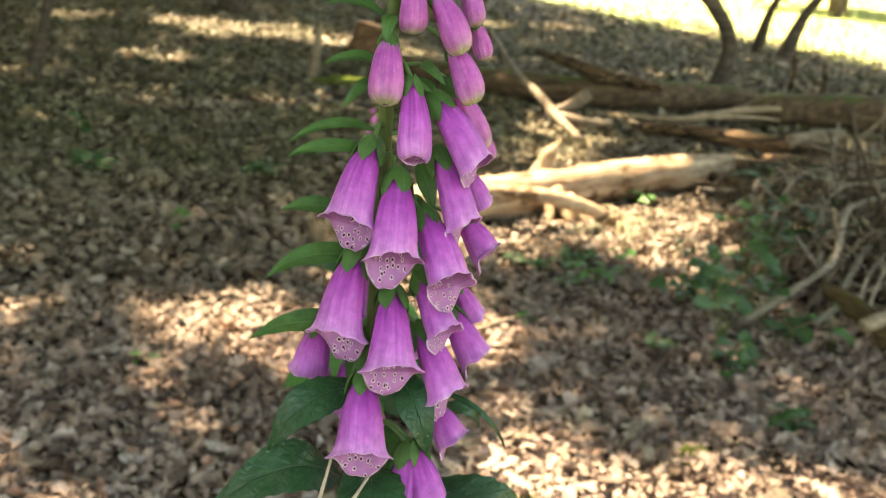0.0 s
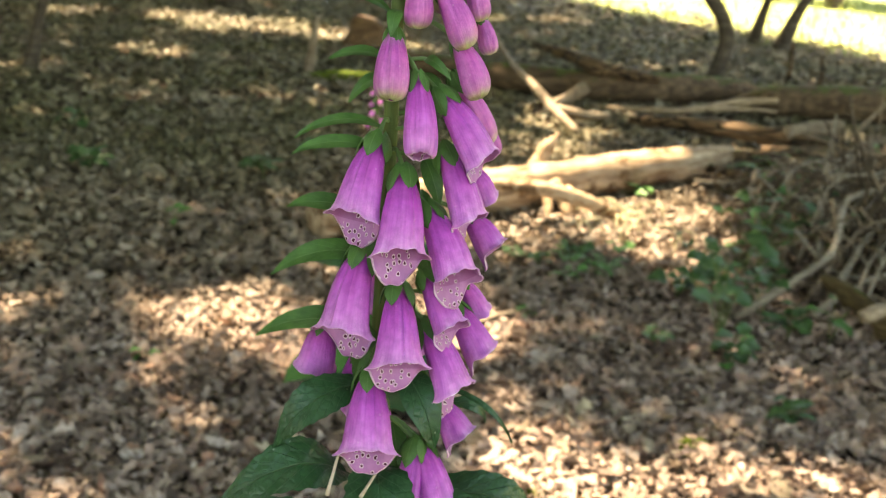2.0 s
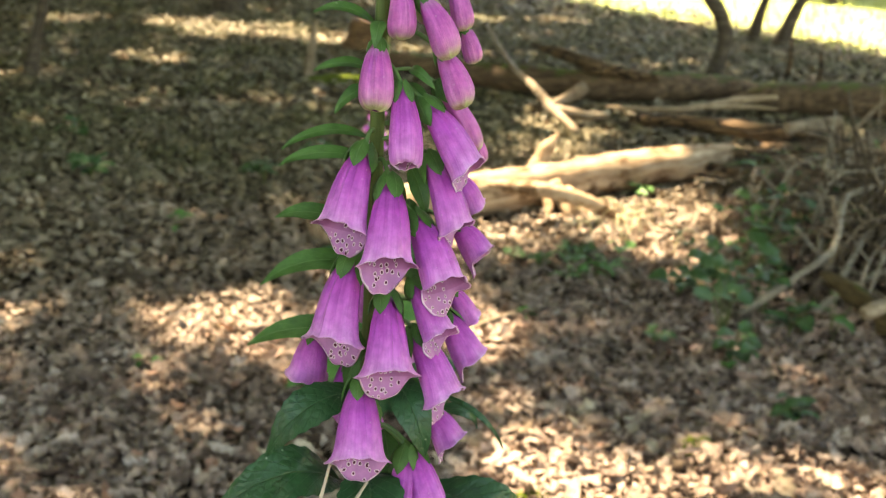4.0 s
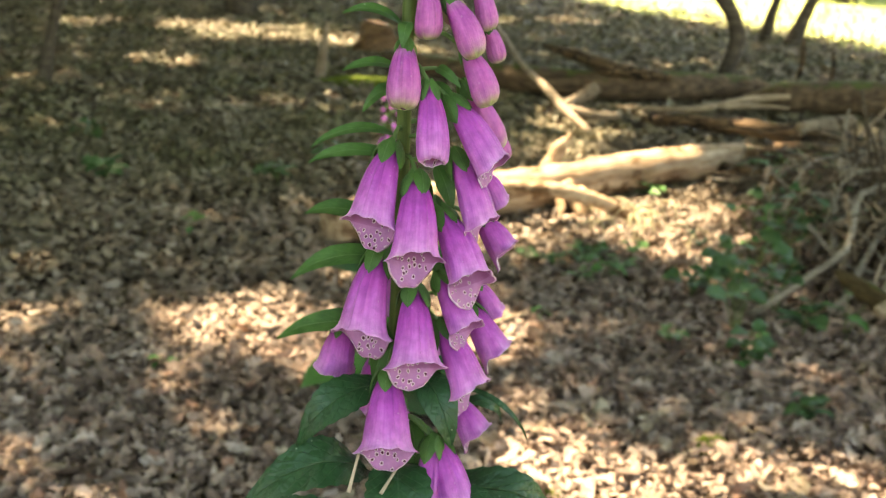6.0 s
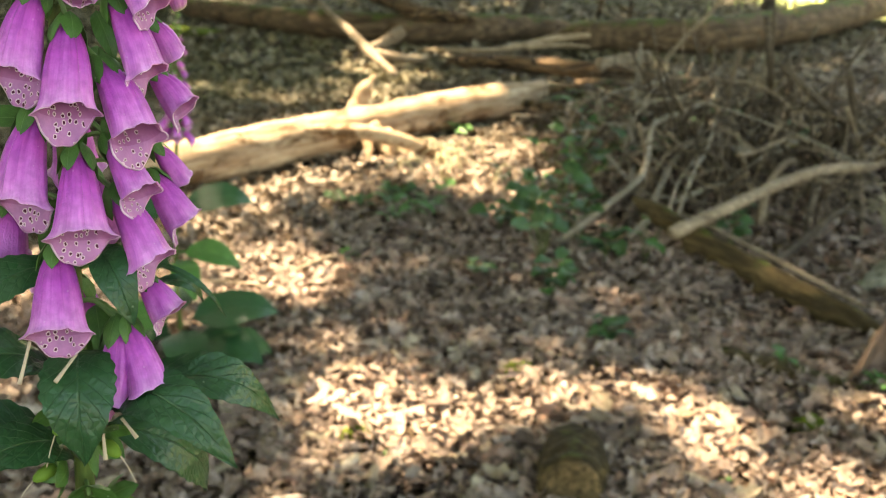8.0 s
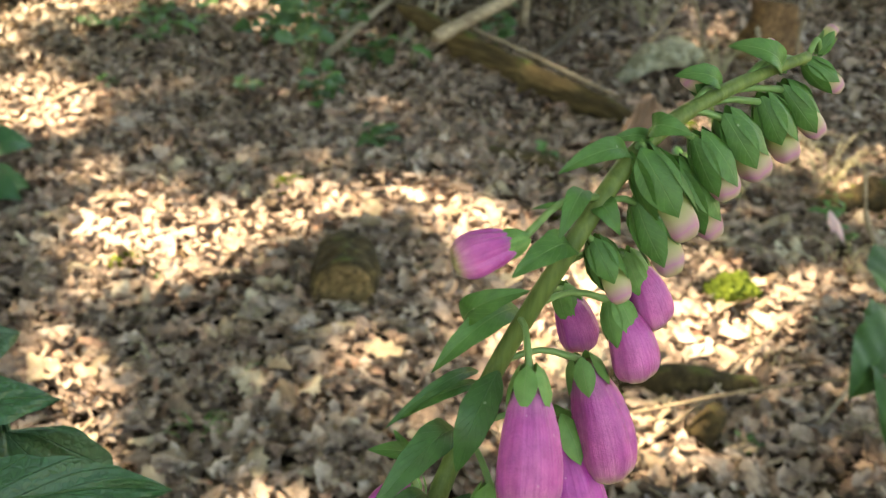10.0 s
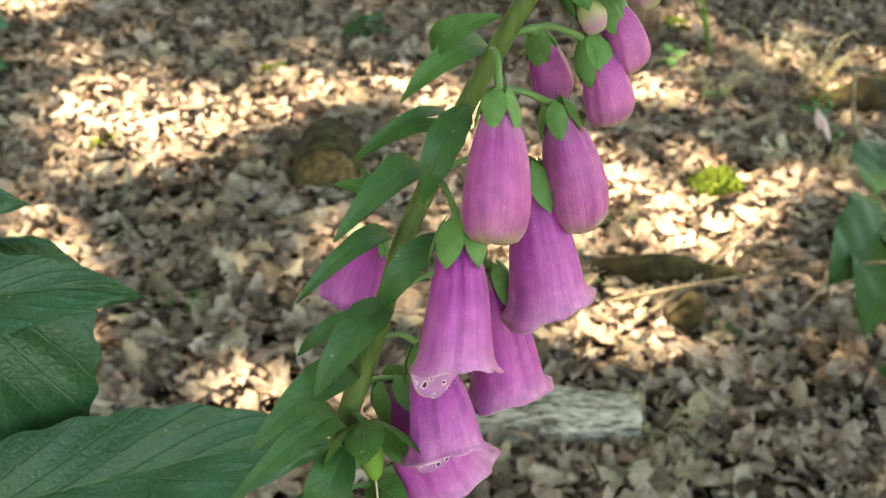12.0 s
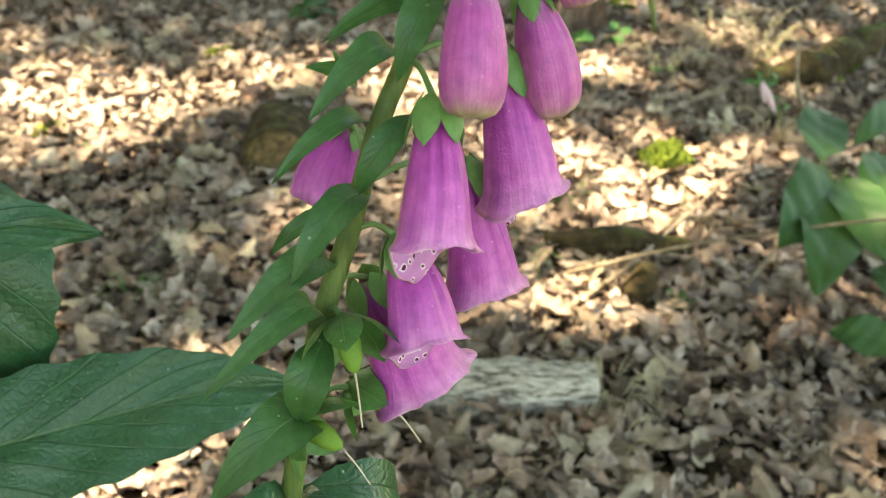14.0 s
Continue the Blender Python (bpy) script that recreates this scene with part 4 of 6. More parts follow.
def rotten_plank():
    """A split board of rotten trunk, ragged below, leaning on the brushwood."""
    pts = curve_points([(1.48, 3.76, .26), (1.61, 3.51, .20), (1.75, 3.30, .15), (1.89, 3.12, .10), (2.06, 2.91, .05)], 60)
    ob = thing("rotten_plank", 1.75, 3.5, 0, "split rotten olive-brown board of trunk leaning on brushwood", "dead wood")
    bm = bmesh.new()
    rows = []
    for i, p in enumerate(pts):
        d = (pts[min(i + 1, 60)] - pts[max(i - 1, 0)]).normalized()
        n = (Vector((d.y, -d.x, 0)).normalized() * -1 if d.x < 0 else Vector((d.y, -d.x, 0)).normalized())
        n = (n + Vector((0, 0, .30))).normalized()
        up = n.cross(d).normalized()
        up = up if up.z > 0 else -up
        s = i / 60
        body = min(1, .35 + 5 * s, .25 + 6 * (1 - s))
        hi = .034 * body * (1 + .25 * noise.noise(Vector((s * 9, 1, 0))))
        lo = .052 * body * (1 + .7 * noise.noise(Vector((s * 17, 5, 0))) + .3 * noise.noise(Vector((s * 50, 9, 0))))
        row = []
        for k in range(9):
            v = k / 8
            q = p + up * (hi - (hi + lo) * v)
            row.append(q + n * (.014 + .012 * noise.noise(Vector((s * 14, v * 16, 2))) + .02 * math.sin(v * 3.1)))
        for k in range(8, -1, -1):
            v = k / 8
            row.append(p + up * (hi * .96 - (hi + lo) * v * .95) - n * .014)
        rows.append([bm.verts.new(q) for q in row])
    m = len(rows[0])
    for a, b in zip(rows, rows[1:]):
        for k in range(m):
            bm.faces.new((a[k], a[(k + 1) % m], b[(k + 1) % m], b[k]))
    bm.faces.new(rows[0][::-1])
    bm.faces.new(rows[-1])
    bmesh.ops.recalc_face_normals(bm, faces=bm.faces[:])
    body = part("board", bm, ROTTEN, ob)
    grain_along(body, math.atan2(-1.09, .70))
    bm = bmesh.new()
    tube(bm, curve_points([(1.60, 3.62, .245), (1.82, 3.30, .175), (2.02, 3.03, .10)], 16), [.006, .012, .011, .006], 7, .3, 4.0, 20.0)
    grain_along(part("splinter", bm, TWIG_WOOD, ob, "pale splinter along the upper edge"), math.atan2(-1.09, .70))


rotten_plank()
log("wood_block", [(2.18, 3.36, .02), (2.30, 3.38, .07), (2.42, 3.41, .11), (2.53, 3.45, .09), (2.62, 3.47, .02)], [.02, .06, .09, .085, .03], LICHEN_WOOD, "grey-green weathered chunk of wood with lichen", "dead wood", seed=25.0, rough=.55, freq=16.0, steps=50, segs=36, squash=.5)


def bark_slab():
    """A thick curved plate of bark standing on edge, ragged along the top."""
    ob = thing("bark_slab", 1.86, 2.66, 0, "slab of reddish brown bark propped up on dead leaves", "bark")
    bm = bmesh.new()
    n, m = 30, 16
    rows = []
    for back in (0, 1):
        grid = []
        for i in range(n + 1):
            u = i / n
            top = .05 + .20 * math.sin(math.pi * min(1, .12 + .72 * u)) ** 1.4 + .018 * noise.noise(Vector((u * 9, 0, 2))) - .10 * max(0, u - .85) / .15
            col = []
            for j in range(m + 1):
                v = j / m
                rough = .010 * noise.noise(Vector((u * 7, v * 2.2, 5))) + .005 * noise.noise(Vector((u * 24, v * 5, 1)))
                deep = .030 * back * (1 - .6 * v) + .03 * math.sin(math.pi * u) - .05 * v
                col.append(bm.verts.new((1.725 + .255 * u + .03 * v, 2.635 + .08 * u + deep + rough * (1 - 2 * back), -.015 + (top + .015) * v)))
            grid.append(col)
        rows.append(grid)
    front, rear = rows
    for i in range(n):
        for j in range(m):
            bm.faces.new((front[i][j], front[i + 1][j], front[i + 1][j + 1], front[i][j + 1]))
            bm.faces.new((rear[i][j], rear[i][j + 1], rear[i + 1][j + 1], rear[i + 1][j]))
        bm.faces.new((front[i][m], front[i + 1][m], rear[i + 1][m], rear[i][m]))
        bm.faces.new((front[i][0], rear[i][0], rear[i + 1][0], front[i + 1][0]))
    for i in (0, n):
        for j in range(m):
            bm.faces.new((front[i][j], front[i][j + 1], rear[i][j + 1], rear[i][j]))
    bmesh.ops.recalc_face_normals(bm, faces=bm.faces[:])
    part("plate", bm, SLAB_BARK, ob)


bark_slab()
log("flat_branch", [(1.48, 2.9, .02), (1.62, 2.74, .03), (1.78, 2.6, .025)], [.03, .04, .03], ROTTEN, "flat mossy branch half sunk in leaves", "branch", seed=27.0, squash=.6)
log("rotten_stump", [(2.93, 3.46, -.02), (2.94, 3.47, .12), (2.96, 3.49, .25)], [.13, .11, .085], RED_ROT, "broken stump of reddish rotten wood", "stump", seed=28.0, rough=.35, freq=10.0, steps=12)
log("rotten_stump", [(-.70, 11.7, -.02), (-.68, 11.7, .18), (-.66, 11.7, .30)], [.22, .2, .15], RED_ROT, "low reddish rotten stump in the shade", "stump", seed=29.0, rough=.35, freq=5.0, steps=12)
log("standing_stake", [(-1.05, 9.6, -.02), (-1.02, 9.6, .22), (-.98, 9.6, .5)], [.05, .04, .02], TWIG_WOOD, "pale dead sapling stub standing upright", "stump", seed=30.0, steps=12)
log("weathered_log", [(.76, 1.285, .02), (.90, 1.24, .03), (1.075, 1.18, .025)], [.05, .058, .056, .05], GREY_WOOD, "short bleached grey log with cracked grain", seed=31.0, rough=.14, freq=22.0, steps=30, segs=28)
log("sunken_log", [(1.24, 1.66, .015), (1.36, 1.58, .035), (1.52, 1.52, .02)], [.03, .042, .03], STUB_WOOD, "dark mossy log half buried in leaves", seed=33.0, rough=.2, freq=16.0)
log("mossy_stub", [(1.31, 1.42, -.02), (1.32, 1.41, .05), (1.33, 1.40, .10)], [.036, .034, .024], STUB_WOOD, "small mossy broken stub in the leaf litter", "stump", seed=34.0, rough=.3, freq=25.0, steps=10)
CUT = log("cut_stub", [(.86, 2.38, .02), (.82, 2.26, .03), (.79, 2.17, .04), (.782, 2.145, .042)], [.07, .084, .086, .084, .080], STUB_WOOD, "short thick mossy log end in the leaf litter", "dead wood", seed=35.0, rough=.16, freq=18.0, steps=24)
bm = bmesh.new()
tube(bm, [Vector((.7825, 2.147, .043)), Vector((.780, 2.139, .0435)), Vector((.779, 2.136, .044))], [.077, .075, .060], 24, .10, 35.0, 30.0)
part("cut_face", bm, CUT_FACE, CUT, "yellow-brown rotten cut face")
log("wood_chip", [(1.80, 1.52, .03), (1.86, 1.50, .05), (1.92, 1.48, .04)], [.02, .035, .02], RED_ROT, "reddish brown chip of rotten wood", "dead wood", seed=36.0, squash=.4, freq=20.0, steps=8)
log("mossy_root", [(2.2, 2.25, .02), (2.42, 2.2, .05), (2.65, 2.28, .06), (3.0, 2.45, .03)], [.03, .055, .05, .03], STUB_WOOD, "root hummock thickly grown with moss", "root", seed=37.0, rough=.5, freq=11.0, steps=50)


CROOK = [(1.22, 3.92, .02), (1.30, 3.86, .12), (1.44, 3.92, .20), (1.59, 4.02, .27), (1.67, 4.20, .34), (1.80, 4.48, .38), (1.99, 4.62, .40), (2.45, 5.10, .42)]
POLE = [(2.68, 7.0, .05), (2.69, 7.0, .10), (2.97, 7.0, .43), (3.23, 7.0, .70)]


def stick(line, r0, r1, label, name="stick", material=TWIG_WOOD, seed=0.0, group="loose sticks"):
    pts = curve_points(line, 14)
    bm = bmesh.new()
    tube(bm, pts, [r0, (r0 + r1) * .5, r1], 7, 0.25, seed, 22.0)
    ob = part(name, bm, material)
    return tagged(ob, label, "stick", group)


stick(CROOK, .016, .012, "pale crooked barkless stick on the brushwood", material=GREY_TWIG, seed=1)
stick([(1.46, 3.34, .262), (1.62, 3.44, .285), (1.79, 3.54, .31), (2.20, 3.82, .335), (2.59, 4.03, .30)], .026, .022, "stout brown stick lying across the brushwood", seed=2)
stick([(2.99, 5.0, .33), (2.63, 4.12, .40), (2.60, 3.71, .36), (2.69, 3.61, .18), (2.75, 3.63, .0)], .011, .008, "long thin twig arching to the ground", seed=3)
stick([(2.35, 3.5, .05), (2.42, 3.42, .22), (2.46, 3.36, .33)], .009, .006, "short pale twig standing in leaves", seed=4)
stick([(.19, 3.68, .02), (.28, 3.75, .035), (.40, 3.87, .03), (.62, 4.02, .02)], .012, .008, "thin pale curved stick on sunny leaves", seed=5)
stick([(-.18, 3.62, .02), (-.02, 3.58, .03), (.16, 3.52, .02)], .012, .009, "thin pale stick on sunny leaves", seed=6)
stick([(-1.12, 2.60, .012), (-.95, 2.57, .025), (-.80, 2.55, .015)], .010, .008, "thin brown stick on the leaf litter", seed=7)
stick([(.58, 2.98, .015), (.72, 3.0, .025), (.84, 3.02, .02)], .016, .012, "short brown stick on the leaf litter", seed=8)
stick([(1.52, 1.34, .03), (1.72, 1.45, .05), (2.0, 1.62, .04)], .006, .004, "thin straight twig across the leaves", seed=9)
stick([(1.15, 1.42, .02), (1.30, 1.46, .05), (1.48, 1.56, .05), (1.75, 1.72, .04)], .006, .004, "thin straight twig across the leaves", seed=10)
stick([(1.75, 2.1, .03), (1.93, 2.13, .04), (2.1, 2.18, .04)], .012, .009, "short grey stick on the leaf litter", seed=11)
stick([(1.20, 1.50, .05), (1.36, 1.33, .19), (1.47, 1.13, .33), (1.52, 1.02, .40)], .004, .0025, "thin grey-brown twig rising out of the leaves", seed=41)
stick([(2.17, 2.64, -.01), (2.155, 2.63, .06), (2.12, 2.64, .15), (2.085, 2.66, .22)], .009, .004, "yellow-green young shoot standing in dead leaves", name="shoot", material=STEM, seed=42)
stick([(2.2, 1.9, .02), (2.2, 2.0, .10), (2.25, 2.1, .20)], .008, .005, "pale twig leaning on a mossy root", seed=12)
stick([(2.3, 1.86, .03), (2.42, 1.9, .08), (2.6, 2.0, .12)], .016, .010, "pale forked root on the leaf litter", seed=13)
stick([(.49, .99, .02), (.55, .93, .04), (.60, .86, .03)], .010, .012, "brown stick between the dead leaves", seed=14)
stick([(.86, 1.06, .02), (.96, .98, .03), (1.05, .9, .02)], .004, .003, "thin dark twig on the leaves", seed=15)
stick(POLE, .020, .012, "dead pole leaning up from the brushwood", seed=16)
stick([(2.55, 2.96, -.02), (2.56, 3.0, .16), (2.51, 3.0, .32)], .013, .009, "grey lichened twig standing by a stump", material=GREY_TWIG, seed=17)
stick([(2.55, 2.78, .02), (2.75, 2.95, .06), (2.95, 3.3, .12), (3.05, 3.4, .3)], .010, .006, "curved dry twig among dead leaves", seed=18)


for row in (
        ([(1.70, 6.45, .12), (2.05, 6.2, .16), (2.5, 5.85, .08), (2.75, 5.6, .02)], .055, .02),
        ([(1.85, 6.6, .05), (2.3, 6.45, .15), (2.9, 6.3, .16), (3.4, 6.25, .05)], .05, .025),
        ([(1.55, 6.25, .10), (1.85, 5.95, .10), (2.1, 5.55, .02)], .04, .02),
        ([(2.2, 7.0, .06), (2.7, 6.7, .12), (3.3, 6.75, .10)], .045, .03),
        ([(3.46, 10.59, -.02), (3.48, 10.59, .2), (3.47, 10.6, .42)], .03, .015),
        ([(3.7, 10.4, -.02), (3.72, 10.4, .15), (3.7, 10.42, .33)], .025, .012)):
    stick(row[0], row[1], row[2], "stout dark dead branch among fallen wood", "dead_branch", BROWN_BARK, row[1] * 50)


def brush_twig(bm, r, i):
    """One dry twig of the heap: arched, forked, thin at the end."""
    cx, cy = r.uniform(1.75, 3.8), r.uniform(4.3, 6.1)
    if i % 2 == 0:
        cx, cy = r.gauss(2.25, .38), r.gauss(4.65, .42)
    if cx < 1.62 or cy < 3.75 + max(0.0, cx - 2.6) * .5:
        cx, cy = cx + .5, cy + .6
    top = .42 * math.exp(-((cx - 2.3) / .75) ** 2 - ((cy - 4.75) / .75) ** 2) + .10
    a = r.choice((r.uniform(0, 3.14), r.gauss(.6, .35), r.gauss(1.0, .4)))
    ln = r.uniform(.3, 1.1)
    w = Vector((math.cos(a), math.sin(a), 0)) * ln * .5
    sag = Vector((-w.y, w.x, 0)) * r.choice((r.uniform(-.2, .2), r.uniform(-.2, .2), r.uniform(-.6, .6)))
    c = Vector((cx, cy, .02 + top * r.uniform(.05, 1.0)))
    lift = Vector((0, 0, r.uniform(-1.0, 1.0) * top))
    p = [c - w - lift, c - w * .4 + sag + Vector((0, 0, r.uniform(-.01, .08))), c + w * .4 + sag * .6 + Vector((0, 0, r.uniform(0, .12))), c + w + lift]
    for q in p:
        q.z = max(q.z, .01)
    r0 = r.uniform(.004, .009) * (2.3 if i % 9 == 0 else 1)
    tube(bm, curve_points(p, 10), [r0, r0 * .85, r0 * .4], 6, .3, i * .7, 25.0)
    for k in range(i % 3):
        q = p[1 + k]
        e = q + Vector((r.uniform(-.2, .2), r.uniform(-.2, .2), r.uniform(.0, .2)))
        tube(bm, curve_points([q, q.lerp(e, .5) + Vector((0, 0, r.uniform(0, .06))), e], 5), [r0 * .6, r0 * .2], 5)


def brush_pile():
    """A heap of dry, tangled twigs."""
    ob = thing("brush_pile", 2.4, 4.9, 0, "heap of dry tangled grey-brown brushwood twigs", "brushwood")
    r = random.Random(11)
    for i in range(235):
        bm = bmesh.new()
        brush_twig(bm, r, i)
        part("twig", bm, (TWIG_WOOD, GREY_TWIG, BRUSH_WOOD, BRUSH_WOOD, TWIG_WOOD)[i % 5], ob)
    bm = bmesh.new()
    for i in range(90):
        brush_twig(bm, r, i + 300)
    tagged(part("twig_tangle", bm, BRUSH_WOOD, ob, "fine dark twigs deep in the heap"), kind="stuff")
    return ob


brush_pile()


def fern_tuft():
    """Dry hanging grass and rootlets over the log's end."""
    ob = thing("dry_grass_tuft", .98, 5.2, 0, "tuft of dry pale grass and roots in the sun", "grass")
    r = random.Random(3)
    for i in range(26):
        x, y = .98 + r.gauss(0, .12), 5.15 + r.gauss(0, .14)
        bm = bmesh.new()
        a = r.uniform(0, 6.3)
        tube(bm, curve_points([(x, y, .0), (x + .05 * math.cos(a), y + .05 * math.sin(a), .10), (x + .16 * math.cos(a), y + .16 * math.sin(a), r.uniform(.01, .10))], 6), [.006, .004, .002], 5)
        part("stalk", bm, DRY_GRASS, ob)


fern_tuft()


def litter_around():
    """Thinner leaf litter on the rest of the floor, beside and behind the plants."""
    n = 80000
    r, th = np.sqrt(rng.uniform(0, 100, n)), rng.uniform(0, 2 * np.pi, n)
    xs, ys = r * np.cos(th), r * np.sin(th)
    turn = np.degrees(np.arctan2(ys + 0.1, xs - 0.05))
    rest = (turn < 16) | (turn > 126) | (np.hypot(xs, ys) < 0.75)
    xs, ys = xs[rest], ys[rest]
    zs = np.array([lie(x, y) for x, y in zip(xs, ys)]) + rng.uniform(0.004, 0.03, len(xs))
    v, f, _ = scatter([small_leaf_template(80 + i) for i in range(6)], xs, ys, zs, rng.uniform(.045, .10, len(xs)), 0.35)
    ob = mesh_of("leaf_litter", v, f, LITTER)
    tagged(ob, "scattered brown dead oak leaves behind the foxgloves", "leaf litter", kind="stuff")


litter_around()

# ---- tall foxglove ----
A_STEM = curve_points([(-.03, .515, -.01), (-.028, .515, .4), (-.022, .508, .8), (-.016, .5, 1.12), (-.013, .5, 1.28), (-.011, .5, 1.42), (-.004, .502, 1.54), (.006, .506, 1.64)], 60)
A_TOP = [
    (-0.003, 0.487, 1.430, -0.002, 0.484, 1.405, 0.0138, 0.00),
    (0.006, 0.490, 1.424, 0.020, 0.482, 1.398, 0.0152, 0.00),
    (0.019, 0.505, 1.431, 0.026, 0.503, 1.408, 0.0122, 0.00),
    (0.025, 0.515, 1.411, 0.032, 0.515, 1.392, 0.0105, 0.00),
    (-0.012, 0.487, 1.404, -0.012, 0.475, 1.375, 0.0167, 0.02),
    (0.015, 0.495, 1.401, 0.027, 0.486, 1.376, 0.0156, 0.01),
    (-0.001, 0.482, 1.386, 0.002, 0.468, 1.353, 0.0177, 0.07),
    (0.015, 0.508, 1.383, 0.034, 0.512, 1.351, 0.0150, 0.03),
    (0.009, 0.488, 1.378, 0.029, 0.474, 1.350, 0.0209, 0.14),
    (0.031, 0.520, 1.360, 0.038, 0.522, 1.343, 0.0093, 0.03),
]
A_MID = [
    (-0.017, 0.488, 1.356, -0.025, 0.472, 1.322, 0.0252, 0.27),
    (-0.005, 0.482, 1.343, -0.005, 0.461, 1.309, 0.0244, 0.27),
    (0.012, 0.490, 1.353, 0.025, 0.478, 1.322, 0.0214, 0.22),
    (0.024, 0.508, 1.341, 0.034, 0.510, 1.324, 0.0163, 0.12),
    (0.025, 0.505, 1.318, 0.038, 0.500, 1.302, 0.0205, 0.30),
    (0.006, 0.486, 1.326, 0.021, 0.468, 1.297, 0.0244, 0.26),
    (-0.021, 0.488, 1.305, -0.028, 0.474, 1.267, 0.0282, 0.26),
    (-0.005, 0.480, 1.289, -0.003, 0.462, 1.256, 0.0273, 0.26),
    (0.007, 0.489, 1.293, 0.020, 0.476, 1.270, 0.0210, 0.24),
    (0.024, 0.510, 1.284, 0.035, 0.512, 1.266, 0.0157, 0.16),
]
A_LOW = [
    (0.022, 0.505, 1.272, 0.036, 0.498, 1.250, 0.0232, 0.28),
    (-0.040, 0.515, 1.256, -0.044, 0.512, 1.233, 0.0251, 0.36),
    (0.008, 0.488, 1.269, 0.023, 0.476, 1.239, 0.0251, 0.26),
    (-0.016, 0.478, 1.246, -0.015, 0.460, 1.213, 0.0278, 0.24),
    (0.017, 0.498, 1.224, 0.028, 0.490, 1.208, 0.0228, 0.26),
    (0.008, 0.488, 1.208, 0.020, 0.474, 1.177, 0.0248, 0.28),
    (0.007, 0.484, 1.208, 0.002, 0.472, 1.172, 0.0215, 0.28),
]
# small leaves on the spike: base, tip, width, arch
A_BRACTS = [
    (-0.013, 0.5, 1.408, -0.041, 0.49, 1.416, 0.0067, 0.006),
    (-0.013, 0.5, 1.389, -0.04, 0.485, 1.391, 0.0067, 0.004),
    (-0.013, 0.5, 1.38, -0.031, 0.49, 1.371, 0.0072, 0.006),
    (-0.015, 0.5, 1.358, -0.055, 0.49, 1.354, 0.0063, 0.008),
    (-0.015, 0.495, 1.347, -0.055, 0.48, 1.349, 0.0082, 0.007),
    (-0.022, 0.5, 1.315, -0.058, 0.49, 1.322, 0.0106, 0.006),
    (-0.015, 0.505, 1.292, -0.065, 0.49, 1.289, 0.0125, 0.012),
    (-0.017, 0.51, 1.253, -0.073, 0.5, 1.254, 0.0135, 0.012),
    (-0.011, 0.49, 1.412, -0.013, 0.478, 1.402, 0.0065, 0.004),
    (-0.001, 0.49, 1.243, 0.016, 0.465, 1.215, 0.0179, 0.012),
    (0.016, 0.5, 1.231, 0.055, 0.49, 1.207, 0.0030, 0.013),
]
A_INNER = [
    (0.002, 0.500, 1.390, 0.014, 0.486, 1.384, 0.0050, 0.005),
    (0.002, 0.500, 1.384, 0.012, 0.486, 1.371, 0.0064, 0.004),
    (0.004, 0.500, 1.345, 0.012, 0.488, 1.326, 0.0090, 0.004),
    (0.004, 0.500, 1.330, 0.002, 0.486, 1.312, 0.0085, 0.004),
    (-0.006, 0.500, 1.296, -0.010, 0.482, 1.277, 0.0090, 0.004),
    (0.006, 0.500, 1.300, 0.010, 0.486, 1.285, 0.0080, 0.004),
    (-0.018, 0.500, 1.262, -0.024, 0.488, 1.238, 0.0100, 0.004),
    (-0.010, 0.500, 1.252, -0.013, 0.484, 1.238, 0.0090, 0.004),
    (0.006, 0.500, 1.240, 0.010, 0.486, 1.220, 0.0100, 0.005),
    (-0.005, 0.500, 1.210, -0.001, 0.482, 1.192, 0.0110, 0.005),
]
A_LEAVES = [
    (-0.017, 0.5, 1.23, -0.061, 0.475, 1.207, 0.0207, 0.018),
    (-0.024, 0.5, 1.178, -0.087, 0.47, 1.175, 0.0273, 0.028),
    (-0.025, 0.505, 1.128, -0.101, 0.5, 1.149, 0.0314, 0.018),
    (-0.021, 0.505, 1.127, -0.067, 0.455, 1.148, 0.0262, 0.02),
    (-0.012, 0.49, 1.193, -0.007, 0.45, 1.156, 0.0324, 0.02),
    (-0.001, 0.5, 1.159, 0.059, 0.455, 1.149, 0.0293, 0.03),
    (0.002, 0.515, 1.16, 0.079, 0.52, 1.138, 0.0253, 0.028),
    (-0.009, 0.505, 1.147, 0.039, 0.54, 1.087, 0.0312, 0.02),
    (0.019, 0.515, 1.215, 0.043, 0.52, 1.203, 0.007, 0.010),
]
A_SIDE = [
    (-0.003, 0.505, 0.95, 0.187, 0.447, 0.987, 0.0499, 0.03),
    (-0.006, 0.515, 0.986, 0.137, 0.5, 1.02, 0.0458, 0.026),
    (0.104, 0.53, 1.0, 0.102, 0.5, 0.759, 0.1162, 0.02),
    (-0.023, 0.51, 0.782, 0.292, 0.43, 0.872, 0.078, 0.030),
]


def stem_part(plant, line, radii):
    bm = bmesh.new()
    tube(bm, line, radii, 12, 0.06, 1.0, 60.0)
    return part("stem", bm, STEM, plant, "ribbed green stem")


